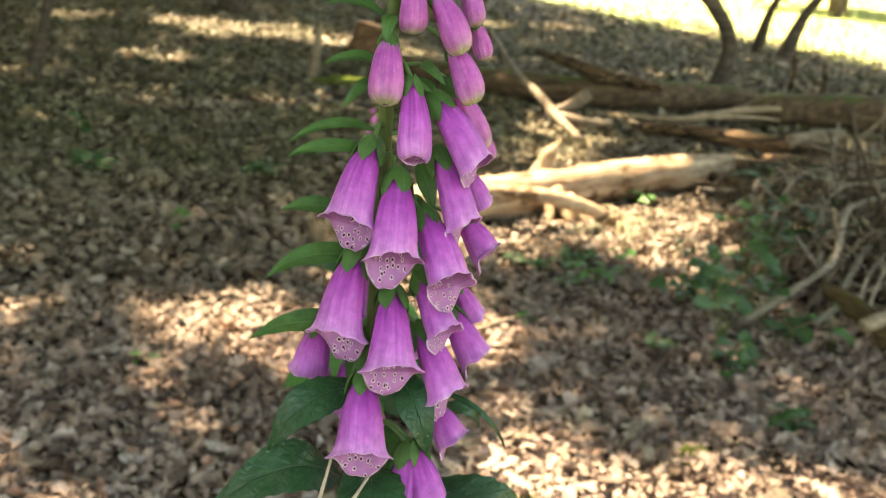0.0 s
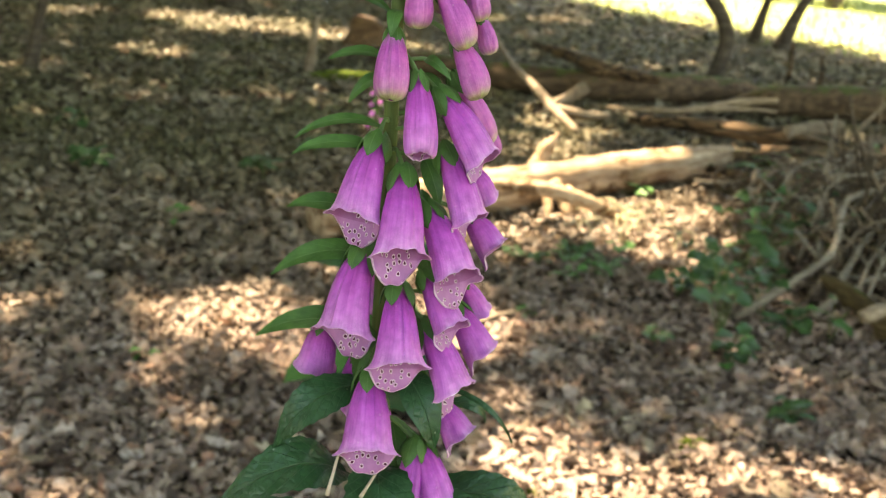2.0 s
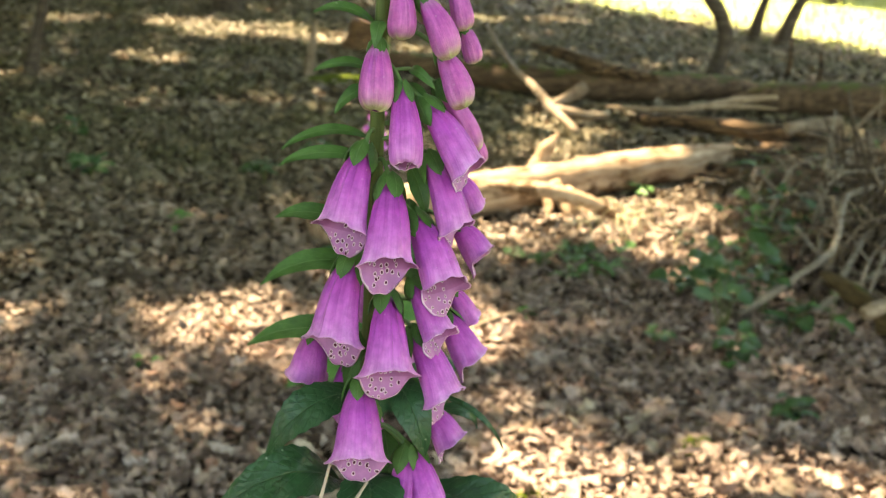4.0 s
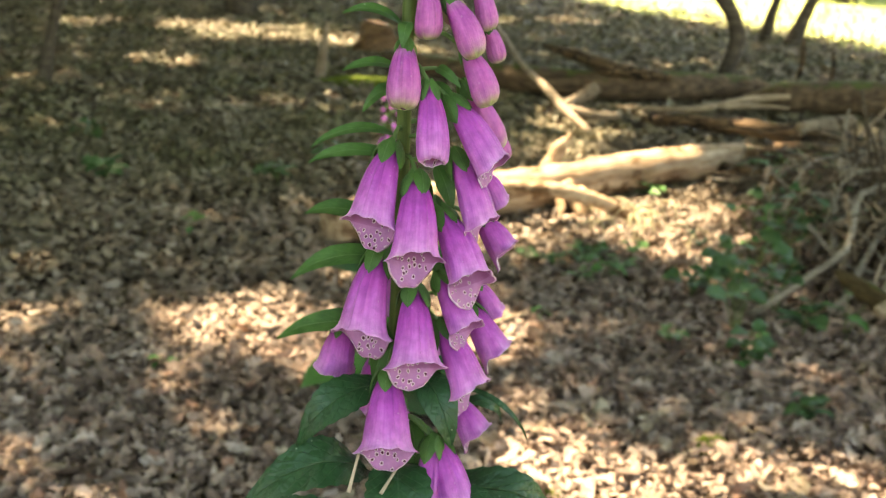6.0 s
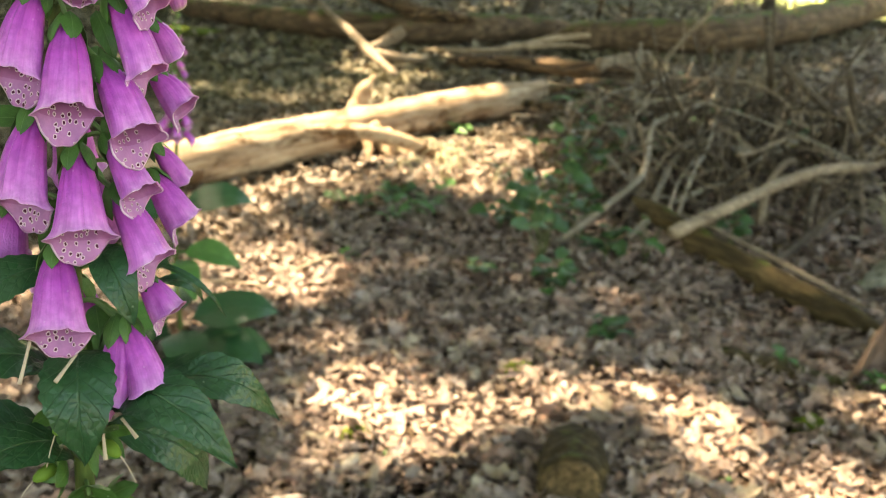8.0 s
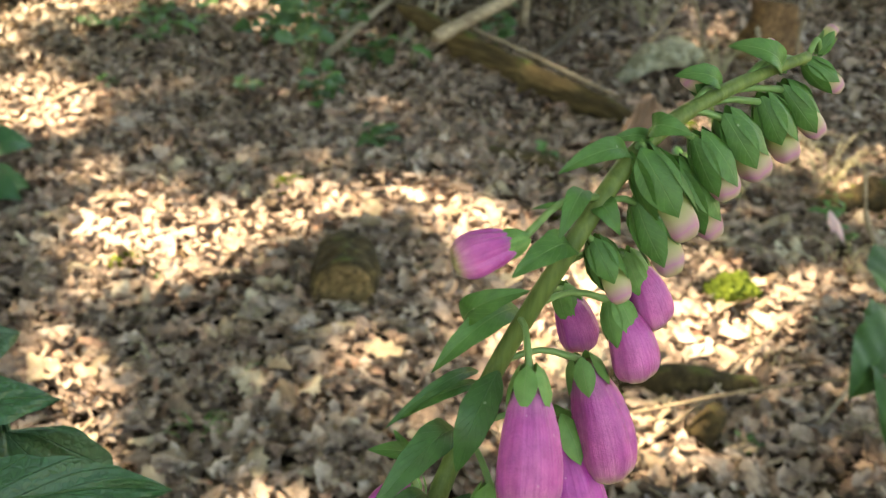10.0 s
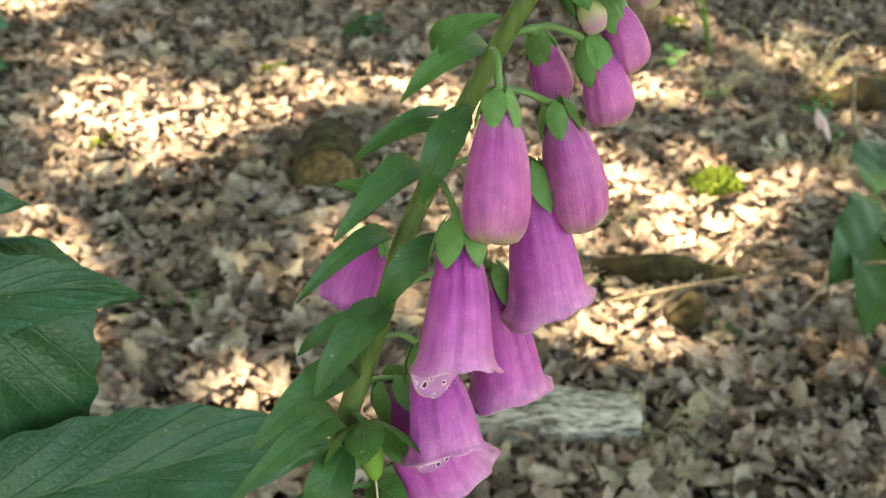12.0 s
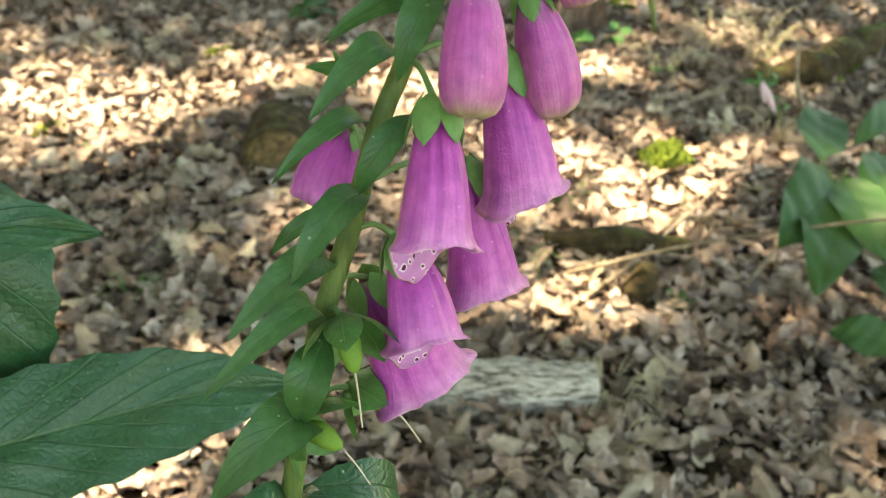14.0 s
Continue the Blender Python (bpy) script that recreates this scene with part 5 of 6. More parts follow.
def build_tall_foxglove():
    plant = thing("foxglove", -.03, .515, 0, "tall foxglove with a dense spike of magenta-pink bells", "foxglove", "foxgloves")
    stem_part(plant, A_STEM, [.0085, .0075, .0062, .0046, .0037, .0031, .0024, .0012])
    for i, row in enumerate(A_TOP + A_MID + A_LOW):
        flower(plant, A_STEM, row, 100 + i, sepal=BRACT)
    # back of the spike, facing away
    for i in range(5):
        z = 1.19 + i * .028
        p = along_stem(A_STEM, z)
        th = radians(65 + 25 * (i % 3))
        o = Vector((math.cos(th), math.sin(th), 0))
        b, m = p + o * .012, p + o * .026 + Vector((0, 0, -.034))
        flower(plant, A_STEM, (*b, *m, .024, .22), 160 + i, sepal=BRACT)
    # buds that go on above, smaller and greener
    for i in range(22):
        z = 1.43 + i * .0088
        p = along_stem(A_STEM, z)
        th = i * 2.4
        s = 1 - i / 26
        o = Vector((math.cos(th), math.sin(th), 0))
        b, m = p + o * .008, p + o * (.012 + .012 * s) + Vector((0, 0, .004 - .022 * s))
        green_bud(plant, A_STEM, (*b, *m, .012 * s + .003), 200 + i)
    for i, (bx, by, bz, tx, ty, tz, w, arch) in enumerate(A_BRACTS):
        leaf_part("bract", plant, BRACT if i < 9 else FOX_LEAF, (bx, by, bz), (tx, ty, tz), w, arch, (0, -.55, .8) if i != 9 else (0.3, -1, .3), seed=i, fold=.25, stalk=.04, droop=.05)
    for i, (bx, by, bz, tx, ty, tz, w, arch) in enumerate(A_INNER):
        leaf_part("bract", plant, BRACT, (bx, by, bz), (tx, ty, tz), w, arch, (.2, -1, .3), seed=i * 1.7, fold=.25, stalk=.03, droop=.05)
    for i, (bx, by, bz, tx, ty, tz, w, arch) in enumerate(A_LEAVES):
        face = (0.05, -.6, .8) if i != 4 else (0.1, -1, .35)
        leaf_part("leaf", plant, FOX_LEAF, (bx, by, bz), (tx, ty, tz), w, arch, face, seed=i * 1.3, fold=.12, wave=.045, n=70, m=10, stalk=.06, droop=.08, quilt=.008)
    # broad lower leaves: base, tip, width, arch, facing
    low = [
        ((-.02, .52, .96), (.118, .60, 1.005), .06, .02, (0, -.5, .9)),
        ((-.03, .51, .72), (-.22, .45, .74), .09, .04, (0, -.4, .9)),
        ((-.03, .52, .55), (.02, .72, .50), .10, .05, (0, .3, .9)),
        ((-.03, .51, .45), (.18, .42, .38), .11, .05, (0, -.2, 1)),
        ((-.03, .51, .40), (-.26, .50, .30), .11, .06, (0, -.2, 1)),
        ((-.03, .51, .22), (.12, .74, .12), .12, .06, (0, 0, 1)),
        ((-.03, .51, .10), (-.20, .36, .05), .12, .05, (0, 0, 1)),
    ]
    side = zip(A_SIDE, ((-.1, -.8, .7), (-.1, -.7, .8), (.05, -1, .25), (-.25, -.8, .75)), (.42, .42, .24, .5))
    for i, ((bx, by, bz, tx, ty, tz, w, arch), face, peak) in enumerate(side):
        leaf_part("leaf", plant, FOX_LEAF, (bx, by, bz), (tx, ty, tz), w, arch, face, peak=peak, seed=i * 2.1 + 5, fold=.10, wave=.05, n=90, m=12, stalk=.08, droop=.10 if i != 2 else 0, quilt=.016)
    for i, (b, t, w, arch, face) in enumerate(low):
        leaf_part("leaf", plant, FOX_LEAF, b, t, w, arch, face, peak=.42, seed=i * 2.1 + 5, fold=.10, wave=.05, n=20, m=7, stalk=.10, droop=.06)
    for i, (z, th) in enumerate(((1.165, -1.9), (1.148, -.7), (1.135, -2.6), (1.12, -1.3), (1.105, .5))):
        p = along_stem(A_STEM, z)
        o = Vector((math.cos(th), math.sin(th), -.35))
        capsule(plant, A_STEM, p + o * .014, o, .012, i)
    # dry styles left behind by fallen bells
    for x0, y0, z0, x1, y1, z1 in ((-0.029, 0.47, 1.206, -0.033, 0.46, 1.19), (-0.01, 0.47, 1.199, -0.017, 0.455, 1.193), (-0.002, 0.475, 1.156, -0.001, 0.47, 1.145), (0.006, 0.48, 1.161, 0.013, 0.475, 1.153)):
        bm = bmesh.new()
        tube(bm, curve_points([(x0, y0, z0), (x1, y1, z1)], 4), [.0008, .0008, .0011], 6)
        part("style", bm, STYLE, plant, "long whitish style of a fallen bell")


build_tall_foxglove()

# ---- leaning foxglove ----
B_ROWS = [
    (0.217, 0.21, 1.005),
    (0.227, 0.212, 1.068),
    (0.24, 0.216, 1.108),
    (0.249, 0.22, 1.138),
    (0.258, 0.224, 1.156),
    (0.272, 0.227, 1.185),
    (0.288, 0.219, 1.226),
    (0.309, 0.227, 1.248),
    (0.323, 0.231, 1.257),
    (0.338, 0.235, 1.262),
    (0.352, 0.239, 1.265),
    (0.369, 0.243, 1.268),
    (0.387, 0.247, 1.27),
]
B_STEM = curve_points([(.19, .205, -.01), (.185, .205, .35), (.195, .206, .75), (.208, .208, .93)] + B_ROWS, 90)
B_FLOWERS = [
    (0.252, 0.250, 1.126, 0.240, 0.246, 1.100, 0.0275, 0.08),
    (0.270, 0.202, 1.198, 0.265, 0.186, 1.158, 0.0212, 0.025),
    (0.302, 0.226, 1.180, 0.310, 0.213, 1.140, 0.0235, 0.035),
    (0.260, 0.200, 1.157, 0.253, 0.180, 1.119, 0.0286, 0.25),
    (0.294, 0.226, 1.158, 0.301, 0.212, 1.111, 0.0336, 0.26),
    (0.284, 0.228, 1.118, 0.292, 0.217, 1.071, 0.0331, 0.20),
    (0.256, 0.212, 1.102, 0.258, 0.192, 1.072, 0.0303, 0.20),
    (0.250, 0.226, 1.079, 0.268, 0.214, 1.037, 0.0397, 0.20),
]
B_BUDS = [
    (0.311, 0.226, 1.201, 0.318, 0.216, 1.176, 0.0182, 0.02),
    (0.317, 0.231, 1.214, 0.327, 0.224, 1.190, 0.0171, 0.00),
    (0.303, 0.246, 1.196, 0.311, 0.242, 1.173, 0.0153, 0.00),
    (0.268, 0.210, 1.238, 0.248, 0.212, 1.2325, 0.0135, 0.00),
]
B_GREEN = [
    (0.315, 0.225, 1.251, 0.327, 0.214, 1.227, 0.0142),
    (0.333, 0.233, 1.242, 0.347, 0.227, 1.218, 0.0116),
    (0.338, 0.231, 1.252, 0.347, 0.223, 1.234, 0.0127),
    (0.35, 0.235, 1.256, 0.362, 0.228, 1.237, 0.0135),
    (0.316, 0.225, 1.235, 0.324, 0.214, 1.215, 0.0124),
    (0.299, 0.221, 1.226, 0.306, 0.213, 1.209, 0.0104),
    (0.351, 0.243, 1.261, 0.338, 0.246, 1.269, 0.0077),
    (0.37, 0.243, 1.257, 0.38, 0.237, 1.237, 0.0115),
    (0.381, 0.247, 1.259, 0.394, 0.241, 1.243, 0.0098),
    (0.379, 0.249, 1.266, 0.373, 0.253, 1.275, 0.0067),
    (0.391, 0.251, 1.266, 0.403, 0.246, 1.257, 0.0079),
    (0.395, 0.251, 1.27, 0.401, 0.253, 1.278, 0.0059),
]
B_BRACTS = [
    (0.271, 0.24, 1.173, 0.233, 0.225, 1.17, 0.0041, 0.012),
    (0.269, 0.221, 1.186, 0.25, 0.206, 1.163, 0.011, 0.01),
    (0.26, 0.23, 1.158, 0.222, 0.205, 1.155, 0.0109, 0.016),
    (0.248, 0.225, 1.139, 0.209, 0.2, 1.139, 0.0074, 0.014),
    (0.257, 0.21, 1.149, 0.238, 0.205, 1.127, 0.0095, 0.008),
    (0.244, 0.215, 1.12, 0.211, 0.19, 1.109, 0.0121, 0.014),
    (0.243, 0.235, 1.105, 0.218, 0.235, 1.09, 0.0061, 0.008),
    (0.233, 0.215, 1.095, 0.191, 0.19, 1.093, 0.0124, 0.018),
    (0.225, 0.215, 1.068, 0.181, 0.185, 1.076, 0.0106, 0.03),
    (0.228, 0.205, 1.075, 0.216, 0.195, 1.048, 0.015, 0.012),
    (0.223, 0.215, 1.027, 0.182, 0.19, 1.027, 0.0198, 0.028),
]
B_BRACTS_UP = [
    (0.284, 0.24, 1.195, 0.248, 0.225, 1.188, 0.0091, 0.012),
    (0.27, 0.235, 1.172, 0.236, 0.23, 1.167, 0.0044, 0.01),
    (0.247, 0.232, 1.15, 0.228, 0.226, 1.162, 0.0062, 0.004),
    (0.244, 0.232, 1.152, 0.238, 0.23, 1.164, 0.0037, 0.003),
    (0.266, 0.24, 1.192, 0.277, 0.22, 1.215, 0.009, 0.01),
    (0.312, 0.229, 1.25, 0.282, 0.218, 1.254, 0.0076, 0.008),
    (0.321, 0.233, 1.251, 0.305, 0.231, 1.256, 0.005, 0.006),
] + [
    (0.35, 0.241, 1.264, 0.333, 0.243, 1.27, 0.007, 0.006),
    (0.295, 0.226, 1.234, 0.275, 0.219, 1.243, 0.0028, 0.005),
    (0.294, 0.223, 1.244, 0.279, 0.208, 1.238, 0.0068, 0.006),
    (0.291, 0.222, 1.225, 0.265, 0.208, 1.228, 0.0097, 0.008),
    (0.376, 0.245, 1.265, 0.356, 0.249, 1.276, 0.0084, 0.008),
    (0.32, 0.229, 1.255, 0.325, 0.217, 1.261, 0.0082, 0.008),
    (0.302, 0.225, 1.233, 0.302, 0.213, 1.233, 0.0081, 0.008),
]
B_LOW = [
    (0.221, 0.22, 0.991, 0.27, 0.24, 0.942, 0.0214, 0.02),
    (0.214, 0.215, 0.974, 0.175, 0.2, 0.987, 0.0263, 0.03),
    (0.216, 0.22, 0.965, 0.225, 0.18, 0.973, 0.0246, 0.03),
    (0.213, 0.22, 0.926, 0.277, 0.24, 0.845, 0.035, 0.04),
    (0.209, 0.22, 0.883, 0.159, 0.2, 0.914, 0.0329, 0.04),
]
B_CAPSULES = [
    (0.233, 0.2, 1.078),
    (0.22, 0.2, 1.041),
    (0.245, 0.215, 1.038),
]


def build_leaning_foxglove():
    plant = thing("foxglove", .19, .205, 0, "leaning foxglove with magenta bells, green buds and seed capsules", "foxglove", "foxgloves")
    stem_part(plant, B_STEM, [.0060, .0048, .0039, .0033, .0031, .0029, .0025, .0018])
    for i, row in enumerate(B_FLOWERS + B_BUDS):
        flower(plant, B_STEM, row, 300 + i, Vector((.3, -1, 0)) if row[7] > .1 else None, petals=(DEEP_PETAL, DEEP_YOUNG_PETAL))
    for i, row in enumerate(B_GREEN):
        green_bud(plant, B_STEM, row, 340 + i, BRACT)
    for i, (bx, by, bz, tx, ty, tz, w, arch) in enumerate(B_BRACTS + B_BRACTS_UP):
        leaf_part("bract", plant, DEEP_BRACT if i < 11 else BRACT, (bx, by, bz), (tx, ty, tz), w, arch, (-.35, -.65, .75), seed=i, fold=.22, stalk=.03, droop=.04, n=14, m=4)
    for i, (bx, by, bz, tx, ty, tz, w, arch) in enumerate(B_LOW):
        leaf_part("leaf", plant, FOX_LEAF, (bx, by, bz), (tx, ty, tz), w, arch, (0, -.5, .9), seed=i + 9, fold=.12, n=16, m=5, stalk=.05, droop=.05)
    dirs = ((-.05, -.75, -.6), (.55, -.7, -.25), (.6, -.4, -.4))
    for i, at in enumerate(B_CAPSULES):
        capsule(plant, B_STEM, at, dirs[i], .014, 20 + i, .012)
    for i, (th, z, ln) in enumerate(((-.5, .60, .22), (1.2, .48, .24), (2.9, .36, .26), (-1.7, .28, .26), (.4, .16, .28), (3.8, .1, .28))):
        p = along_stem(B_STEM, z)
        o = Vector((math.cos(th), math.sin(th), 0))
        leaf_part("leaf", plant, FOX_LEAF, p, p + o * ln + Vector((0, 0, -.05)), ln * .42, .05, (0, 0, 1), seed=i, fold=.1, n=16, m=5, stalk=.1, droop=.1)


build_leaning_foxglove()


# ---- small foxglove farther off ----
def build_small_foxglove():
    x, y = -.15, 3.03
    line = curve_points([(x, y, -.01), (x - .005, y, .35), (x + .01, y, .65), (x + .02, y, .95), (x + .05, y, 1.12)], 40)
    plant = thing("foxglove", x, y, 0, "small slender foxglove with pink bells in dappled sun", "foxglove", "foxgloves")
    stem_part(plant, line, [.007, .006, .005, .003, .001])
    for i in range(26):
        z = .70 + i * .0105
        p = along_stem(line, z)
        th = i * 2.4
        o = Vector((math.cos(th), math.sin(th), 0))
        s = 1 - i / 40
        b, m = p + o * .012, p + o * (.014 + .030 * s) + Vector((0, 0, -.042 * s))
        flower(plant, line, (*b, *m, .030 * s, .2 if i < 17 else 0), 400 + i)
    for i in range(12):
        z = .975 + i * .011
        p = along_stem(line, z)
        th = i * 2.4
        o = Vector((math.cos(th), math.sin(th), 0))
        b, m = p + o * .006, p + o * .014 + Vector((0, 0, -.006))
        green_bud(plant, line, (*b, *m, .008), 450 + i)
    for i, (th, z, ln, dz) in enumerate(((.15, .46, .20, .03), (3.0, .44, .18, .02), (-.2, .34, .17, -.03), (-1.2, .32, .15, -.06), (2.4, .28, .16, -.02), (.1, .12, .26, .03), (3.6, .16, .22, -.03), (-1.4, .10, .24, -.03), (1.6, .14, .22, 0), (-.6, .07, .26, .0), (2.7, .07, .24, 0))):
        p = along_stem(line, z)
        o = Vector((math.cos(th), math.sin(th), 0))
        leaf_part("leaf", plant, SEEDLING if i in (2, 3, 6) else FOX_LEAF, p, p + o * ln * 1.1 + Vector((0, 0, dz)), ln * .54, .03, (0, -.45, .85), seed=i, fold=.12, n=14, m=4, stalk=.15, droop=.12)


build_small_foxglove()


# ---- undergrowth ----
def seedling(x, y, h, spread, leaves, seed, material=SEEDLING, label="small green seedling among dead leaves", wide=.6, face=(0, -.25, 1)):
    """Leaning stems with stalked leaves turned this way and that."""
    r = random.Random(seed)
    z = lie(x, y)
    ob = thing("seedling", x, y, z, label, "seedling", "woodland seedlings")
    stems = 1 if leaves < 6 else 2 + leaves // 5
    for k in range(stems):
        a = r.uniform(0, 6.28)
        out = Vector((math.cos(a), math.sin(a), 0)) * h * r.uniform(.25, .75)
        up = h * r.uniform(.65, 1.1)
        line = curve_points([(x, y, z - .01), Vector((x, y, z)) + out * .35 + Vector((0, 0, up * .65)), Vector((x, y, z)) + out + Vector((0, 0, up))], 10)
        bm = bmesh.new()
        tube(bm, line, [.0028, .0012], 5)
        part("stem", bm, STEM, ob)
        mine = leaves // stems + (1 if k < leaves % stems else 0)
        for i in range(mine):
            p = line[min(10, 4 + int(6.5 * (i + r.random()) / max(mine, 1)))] if mine > 2 else line[10 - i]
            th = i * 2.4 + r.uniform(-.8, .8) + seed
            ln = spread * r.uniform(.55, 1.2)
            q = p + Vector((math.cos(th) * ln, math.sin(th) * ln, r.uniform(-.35, .35) * ln))
            tilt = Vector(face) + Vector((r.uniform(-.5, .5), r.uniform(-.5, .4), r.uniform(-.2, .2)))
            leaf_part("leaf", ob, material, p, q, ln * wide * r.uniform(.75, 1.2), ln * r.uniform(.02, .16), tilt, seed=i + seed, fold=r.uniform(.05, .35), wave=.06, n=10, m=3, peak=.36, stalk=.20, droop=r.uniform(0, .15))


SEEDLINGS = [
    (1.44, 4.76, 0.28, 0.1, 10),
    (1.42, 4.54, 0.16, 0.09, 6),
    (1.11, 5.79, 0.1, 0.11, 5),
    (0.75, 4.33, 0.08, 0.09, 6),
    (0.88, 4.68, 0.08, 0.08, 6),
    (1.53, 3.75, 0.16, 0.09, 7),
    (1.16, 3.6, 0.08, 0.05, 4),
    (1.06, 3.32, 0.06, 0.06, 5),
    (0.41, 3.83, 0.04, 0.05, 4),
    (0.13, 2.08, 0.03, 0.035, 4),
    (-0.84, 3.27, 0.05, 0.06, 4),
    (-1.1, 4.81, 0.08, 0.07, 4),
    (0.41, 3.84, 0.05, 0.06, 4),
    (1.63, 2.76, 0.06, 0.05, 5),
    (1.97, 2.32, 0.05, 0.06, 4),
    (1.81, 2.60, 0.06, 0.075, 5),
    (2.02, 2.59, 0.07, 0.08, 5),
    (2.87, 6.55, 0.2, 0.09, 5),
] + [
    (0.4, 2.4, 0.03, 0.03, 4),
    (1.19, 2.21, 0.03, 0.03, 3),
    (1.81, 1.71, 0.03, 0.03, 4),
    (2.17, 2.08, 0.12, 0.04, 7),
]
for i, (x, y, h, s, n) in enumerate(SEEDLINGS):
    seedling(x, y, h, s, int(n), i)
for i, (x, y, h, s, n) in enumerate([
    (-0.85, 5.72, 0.14, 0.13, 7),
    (-1.77, 5.73, 0.12, 0.12, 6),
    (-2.15, 6.7, 0.12, 0.12, 5),
    (1.12, 4.11, 0.26, 0.1, 10),
    (1.11, 3.71, 0.3, 0.1, 11),
    (1.33, 3.96, 0.26, 0.1, 10),
    (1.35, 3.72, 0.16, 0.1, 7),
    (1.14, 3.03, 0.08, 0.08, 6),
    (1.05, 4.16, 0.12, 0.09, 7),
    (0.85, 3.61, 0.07, 0.07, 5),
    (-0.06, 2.97, 0.1, 0.13, 5),
    (-0.64, 6.33, 0.12, 0.12, 5),
    (1.43, 4.45, 0.38, 0.11, 9),
    (1.38, 1.35, 0.04, 0.03, 4),
    (1.07, 3.42, 0.16, 0.09, 8),
    (0.52, 4.5, 0.06, 0.07, 7),
    (0.7, 4.63, 0.07, 0.07, 7),
    (0.41, 4.6, 0.05, 0.06, 6),
    (2.16, 4.90, 0.42, 0.11, 5),
    (1.80, 4.68, 0.34, 0.10, 6),
    (1.62, 4.86, 0.30, 0.11, 6),
    (2.70, 4.62, 0.40, 0.08, 3),
    (1.90, 3.80, 0.24, 0.08, 5),
]):
    seedling(x, y, h, s * .95, int(n * 1.9), 60 + i, BRAMBLE, "dark green bramble seedling in the shade", .65)


def leafy_sapling(line, rows, label):
    """Upright stem with broad stalked leaves; rows: base, tip and width of each blade."""
    line = curve_points(line, 14)
    foot = line[0]
    ob = thing("sapling", foot.x, foot.y, lie(foot.x, foot.y), label, "sapling", "leafy saplings")
    bm = bmesh.new()
    tube(bm, line, [.0042, .0022], 6)
    part("stem", bm, STEM, ob)
    for i, (bx, by, bz, tx, ty, tz, w) in enumerate(rows):
        base, tip = Vector((bx, by, bz)), Vector((tx, ty, tz))
        near = min(line, key=lambda p: (p - base).length)
        bm = bmesh.new()
        tube(bm, curve_points([near, (near + base) * .5 + Vector((0, 0, .012)), base], 6), [.0016, .0013], 5)
        stalk = part("leaf_stalk", bm, STEM, ob)
        leaf_part("leaf", stalk, SAPLING_LEAF, base, tip, w, .012 + .004 * (i % 3), (-.35, -.55, .8), seed=i * 1.9, fold=.16, wave=.07, n=24, m=6, peak=.40, quilt=.010, stalk=.03, droop=.08)


leafy_sapling([(1.70, 1.30, -.01), (1.68, 1.30, .18), (1.64, 1.27, .34)], [
    (1.68, 1.37, .30, 1.85, 1.58, .30, .105),
    (1.66, 1.36, .30, 1.52, 1.26, .31, .070),
    (1.62, 1.27, .32, 1.39, 1.14, .30, .125),
    (1.61, 1.25, .31, 1.39, 1.03, .28, .125),
    (1.62, 1.25, .33, 1.54, 1.04, .30, .115),
    (1.65, 1.20, .31, 1.81, 1.34, .31, .095),
], "leafy dark green sapling with broad oval leaves")
leafy_sapling([(2.02, 1.40, -.01), (2.03, 1.42, .15), (2.06, 1.50, .33)], [
    (2.05, 1.52, .31, 1.81, 1.42, .30, .070),
    (2.06, 1.49, .32, 2.20, 1.40, .30, .080),
    (2.05, 1.47, .27, 2.02, 1.30, .25, .080),
], "leafy dark green sapling with oval leaves over dead leaves")
leafy_sapling([(1.62, .98, -.01), (1.62, .98, .09), (1.60, .98, .17)], [
    (1.57, .98, .15, 1.48, 1.06, .15, .075),
    (1.61, .97, .17, 1.72, .93, .15, .080),
    (1.62, 1.02, .18, 1.64, 1.14, .20, .060),
], "low dark green sapling with oval leaves")


def budding_herb():
    """A nodding stalk with narrow leaves and two pale pink buds."""
    ob = thing("wild_herb", 2.13, 1.93, lie(2.13, 1.93), "small wild herb with two pale pink buds", "herb")
    line = curve_points([(2.13, 1.93, -.01), (2.14, 1.99, .05), (2.15, 2.09, .10), (2.10, 2.04, .13)], 16)
    bm = bmesh.new()
    tube(bm, line, [.0028, .0016], 5)
    part("stem", bm, STEM, ob)
    for i in range(7):
        p = line[6 + i]
        th = i * 2.3
        leaf_part("leaf", ob, SEEDLING, p, p + Vector((math.cos(th) * .045, math.sin(th) * .045, .004)), .020, .004, (0, -.4, 1), seed=i, n=8, m=2)
    for p in ((2.09, 2.00, .085), (2.10, 1.965, .075)):
        bm = bmesh.new()
        tube(bm, curve_points([line[-2], p], 5), [.0016, .007, .011, .008, .003], 8)
        part("bud", bm, PINK_BUD, ob, "pale pink bud")


budding_herb()


def fern(x, y, size, turn, seed):
    """A fern frond or two with leaflets on both sides."""
    ob = thing("fern", x, y, lie(x, y), "small green fern on the woodland floor", "fern", "ferns")
    r = random.Random(seed)
    for k in range(4):
        th = turn + k * 1.5 + r.uniform(-.3, .3)
        o = Vector((math.cos(th), math.sin(th), 0))
        base = Vector((x, y, lie(x, y)))
        line = curve_points([base, base + o * size * .4 + Vector((0, 0, size * .5)), base + o * size + Vector((0, 0, size * .45))], 14)
        bm = bmesh.new()
        tube(bm, line, [.002, .001], 4)
        side = o.cross(Vector((0, 0, 1)))
        for i in range(3, 14):
            for sg in (-1, 1):
                ln = size * .34 * (1 - (i - 3) / 12)
                blade(bm, line[i], line[i] + side * sg * ln + o * ln * .4, ln * .4, 0, (0, 0, 1), n=3, m=1)
        part("frond", bm, SEEDLING, ob)


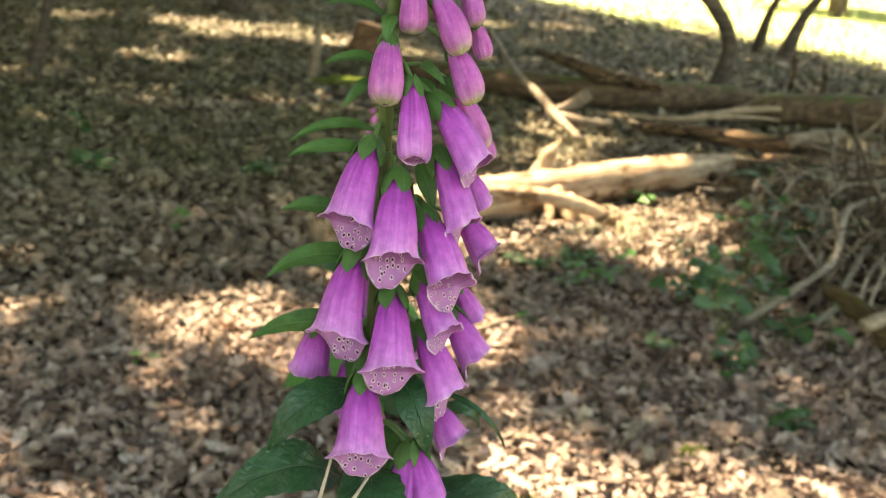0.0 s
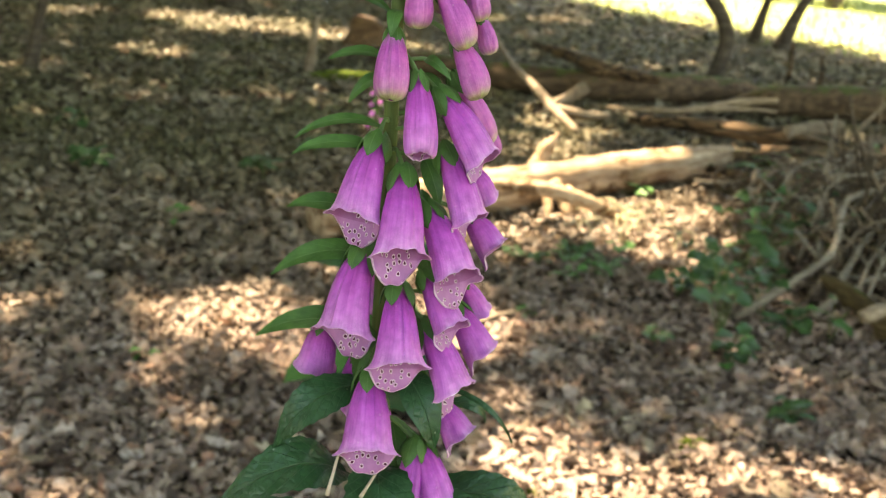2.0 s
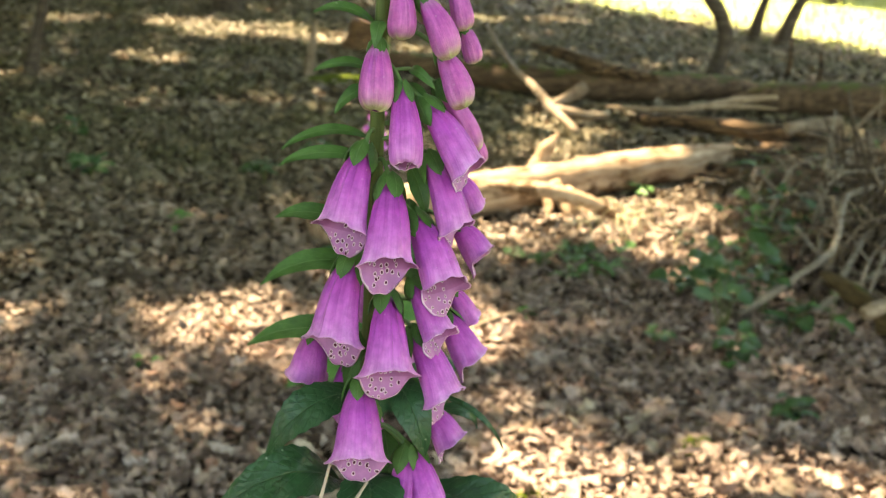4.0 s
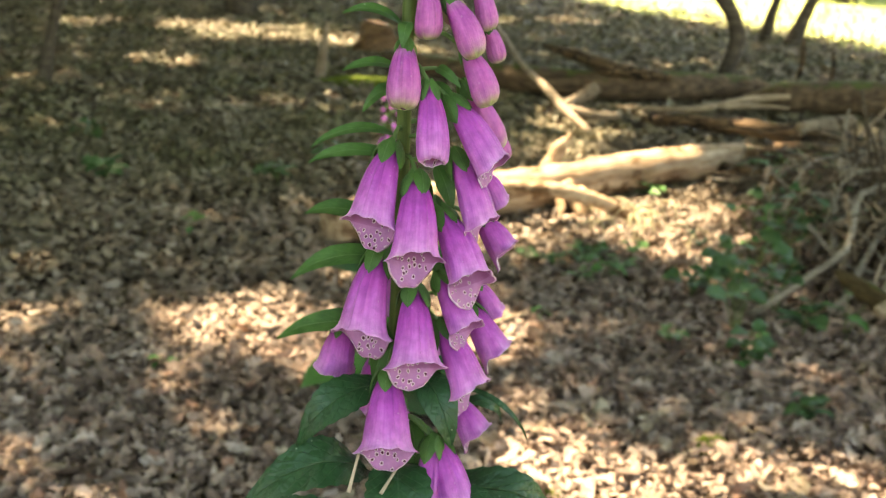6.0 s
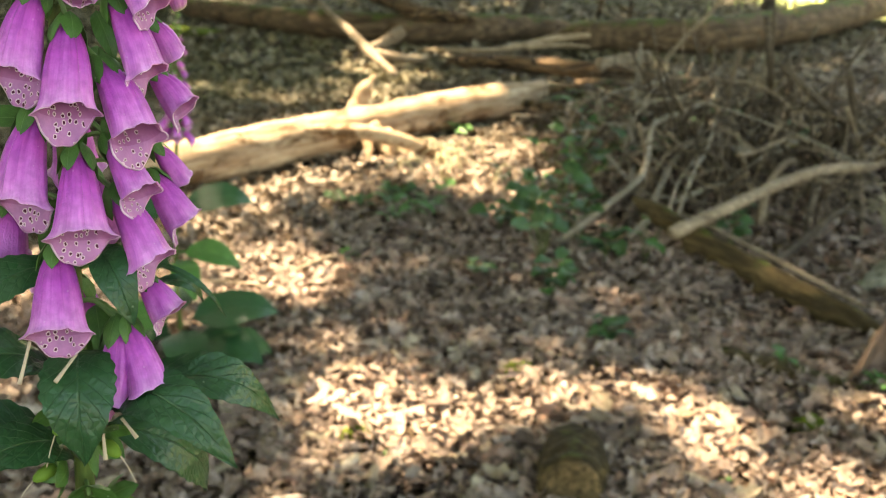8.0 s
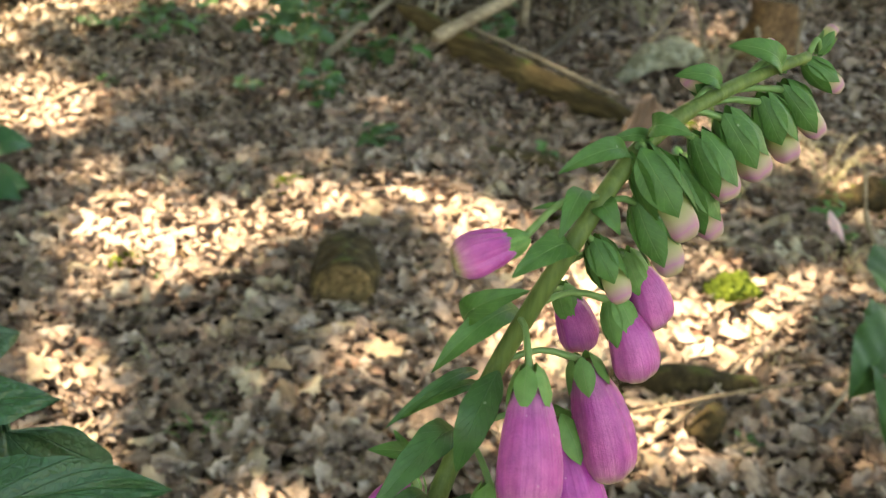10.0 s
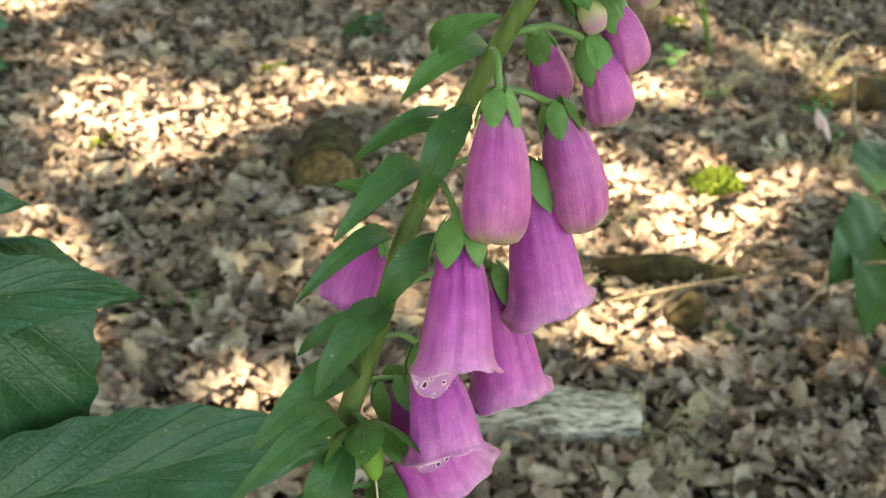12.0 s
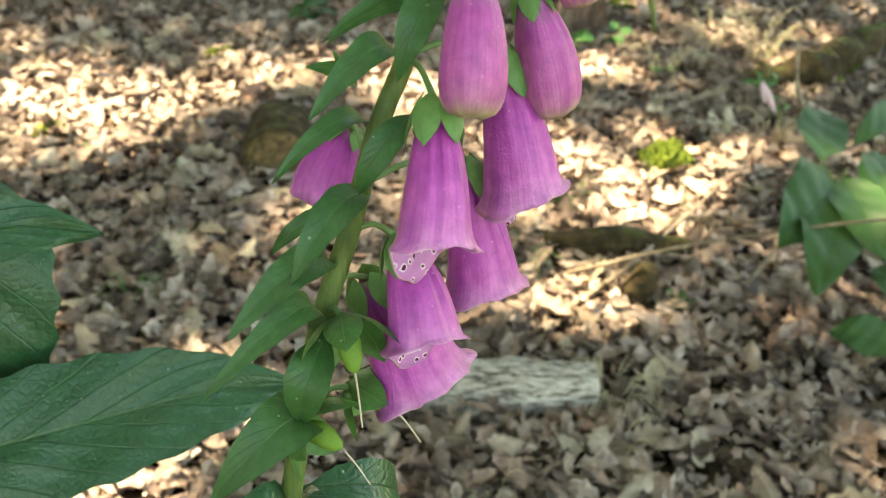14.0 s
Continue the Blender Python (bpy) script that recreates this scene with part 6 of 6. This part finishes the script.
for i, (x, y, s, a) in enumerate(((.66, 4.55, .13, .4), (.80, 4.45, .12, 2.2), (.62, 4.3, .10, 3.4), (2.0, 6.0, .34, .3), (2.25, 6.15, .32, 1.6), (2.1, 6.3, .3, 2.8))):
    fern(x, y, s, a, i)


def moss_cushion(x, y, rx, ry, h, seed):
    bm = bmesh.new()
    bmesh.ops.create_uvsphere(bm, u_segments=80, v_segments=40, radius=1.0)
    for v in bm.verts:
        k = 1 + .28 * noise.noise(v.co * 2.2 + Vector((seed, 0, 0))) + .16 * noise.noise(v.co * 7 + Vector((0, seed, 0))) + .16 * noise.noise(v.co * 24 + Vector((0, seed, 3)))
        v.co = Vector((v.co.x * rx * k + x, v.co.y * ry * k + y, v.co.z * h * k + lie(x, y) + .012))
    ob = part("moss_cushion", bm, MOSS)
    tagged(ob, "cushion of yellow-green moss among dead leaves", "moss", "moss cushions")


for i, row in enumerate(((.81, 2.82, .055, .035, .03), (1.69, 1.87, .075, .055, .075), (1.53, 2.42, .05, .05, .03), (2.44, 2.22, .12, .08, .06), (2.60, 2.26, .07, .06, .045), (.32, 2.5, .05, .03, .03), (-.62, 9.4, .4, .2, .06), (2.2, 2.9, .05, .04, .03))):
    moss_cushion(*row, i * 3.1)


def dry_tuft(x, y, n, h, seed, material=DRY_GRASS, label="tuft of dry bent grass blades"):
    r = random.Random(seed)
    ob = thing("grass_tuft", x, y, lie(x, y), label, "grass", "grass tufts")
    for i in range(n):
        th, ln = r.uniform(0, 6.3), h * r.uniform(.6, 1.2)
        o = Vector((math.cos(th), math.sin(th), 0))
        p = Vector((x, y, lie(x, y))) + o * r.uniform(0, .03)
        bm = bmesh.new()
        tube(bm, curve_points([p, p + o * ln * .3 + Vector((0, 0, ln * .7)), p + o * ln * .9 + Vector((0, 0, ln * r.uniform(.3, .8)))], 7), [.0014, .001, .0004], 4)
        part("grass_blade", bm, material, ob)


for i, row in enumerate(((1.10, 1.16, 22, .09), (1.05, 1.05, 12, .08), (2.0, 2.35, 18, .16), (2.35, 2.35, 26, .2), (2.28, 2.5, 20, .18), (1.6, 1.62, 10, .08), (2.05, 1.9, 14, .12), (.32, 2.05, 10, .07), (2.6, 3.3, 24, .22), (2.7, 4.0, 24, .25), (.78, 1.02, 8, .07))):
    dry_tuft(*row, i)
for i, row in enumerate(((.36, 1.72, 14, .07), (.48, 1.9, 8, .06), (1.16, 1.62, 8, .09), (1.38, 1.8, 8, .08))):
    dry_tuft(*row, 40 + i, SEEDLING, "few green grass blades in dead leaves")

stick([(2.22, 2.70, -0.01), (2.19, 2.70, 0.09), (2.14, 2.70, 0.21)], .006, .004, "yellow-green stalk standing in the leaves", "stalk", CAPSULE, 20)


def petal(x, y, turn, seed):
    bm = bmesh.new()
    o = Vector((math.cos(turn), math.sin(turn), 0))
    p = Vector((x, y, .045))
    corolla(bm, p, p + o * .035 + Vector((0, 0, -.004)), .018, Vector((0, 0, -1)), .2, 0, seed)
    tagged(part("fallen_flower", bm, [PETAL, THROAT]), "fallen magenta foxglove bell on dead leaves", "flower", "fallen bells")


petal(-.16, 2.68, .6, 1)
petal(-.10, 2.66, 2.2, 2)

# pale lichened scrap beside the log end
bm = bmesh.new()
blade(bm, (.735, 2.10, .03), (.80, 2.045, .05), .035, .008, (0, -.3, 1), n=6, m=3)
bmesh.ops.solidify(bm, geom=bm.faces[:], thickness=.004)
tagged(part("bark_flake", bm, GREY_WOOD), "small whitish flake of lichened bark", "bark")


# ---- single leaves lying on top, nearest the plants ----
def loose_leaves():
    meshes = []
    for i, lobes in enumerate((3, 4, 4, 5, 3, 4, 5, 4, 3, 5)):
        v, f = oak_leaf_template(9, lobes, 70 + i)
        me = bpy.data.meshes.new("oak_leaf")
        me.from_pydata(v.tolist(), [], [tuple(q) for q in f.tolist()])
        me.polygons.foreach_set("use_smooth", [True] * len(me.polygons))
        me.materials.append(LOOSE_LEAF)
        meshes.append(me)
    r = random.Random(77)
    for i in range(300):
        d, th = math.sqrt(r.uniform(1.0, 3.1 ** 2)), radians(r.uniform(28, 100))
        x, y = .1 + d * math.cos(th), -.05 + d * math.sin(th)
        ob = new("oak_leaf", meshes[i % len(meshes)])
        s = r.uniform(.06, .105)
        ob.matrix_world = Matrix.LocRotScale((x, y, lie(x, y) + r.uniform(.03, .045)), Euler((r.gauss(0, .3), r.gauss(0, .3), r.uniform(0, 6.28))), (s, s, s))
        ob.parent = GROUND


loose_leaves()
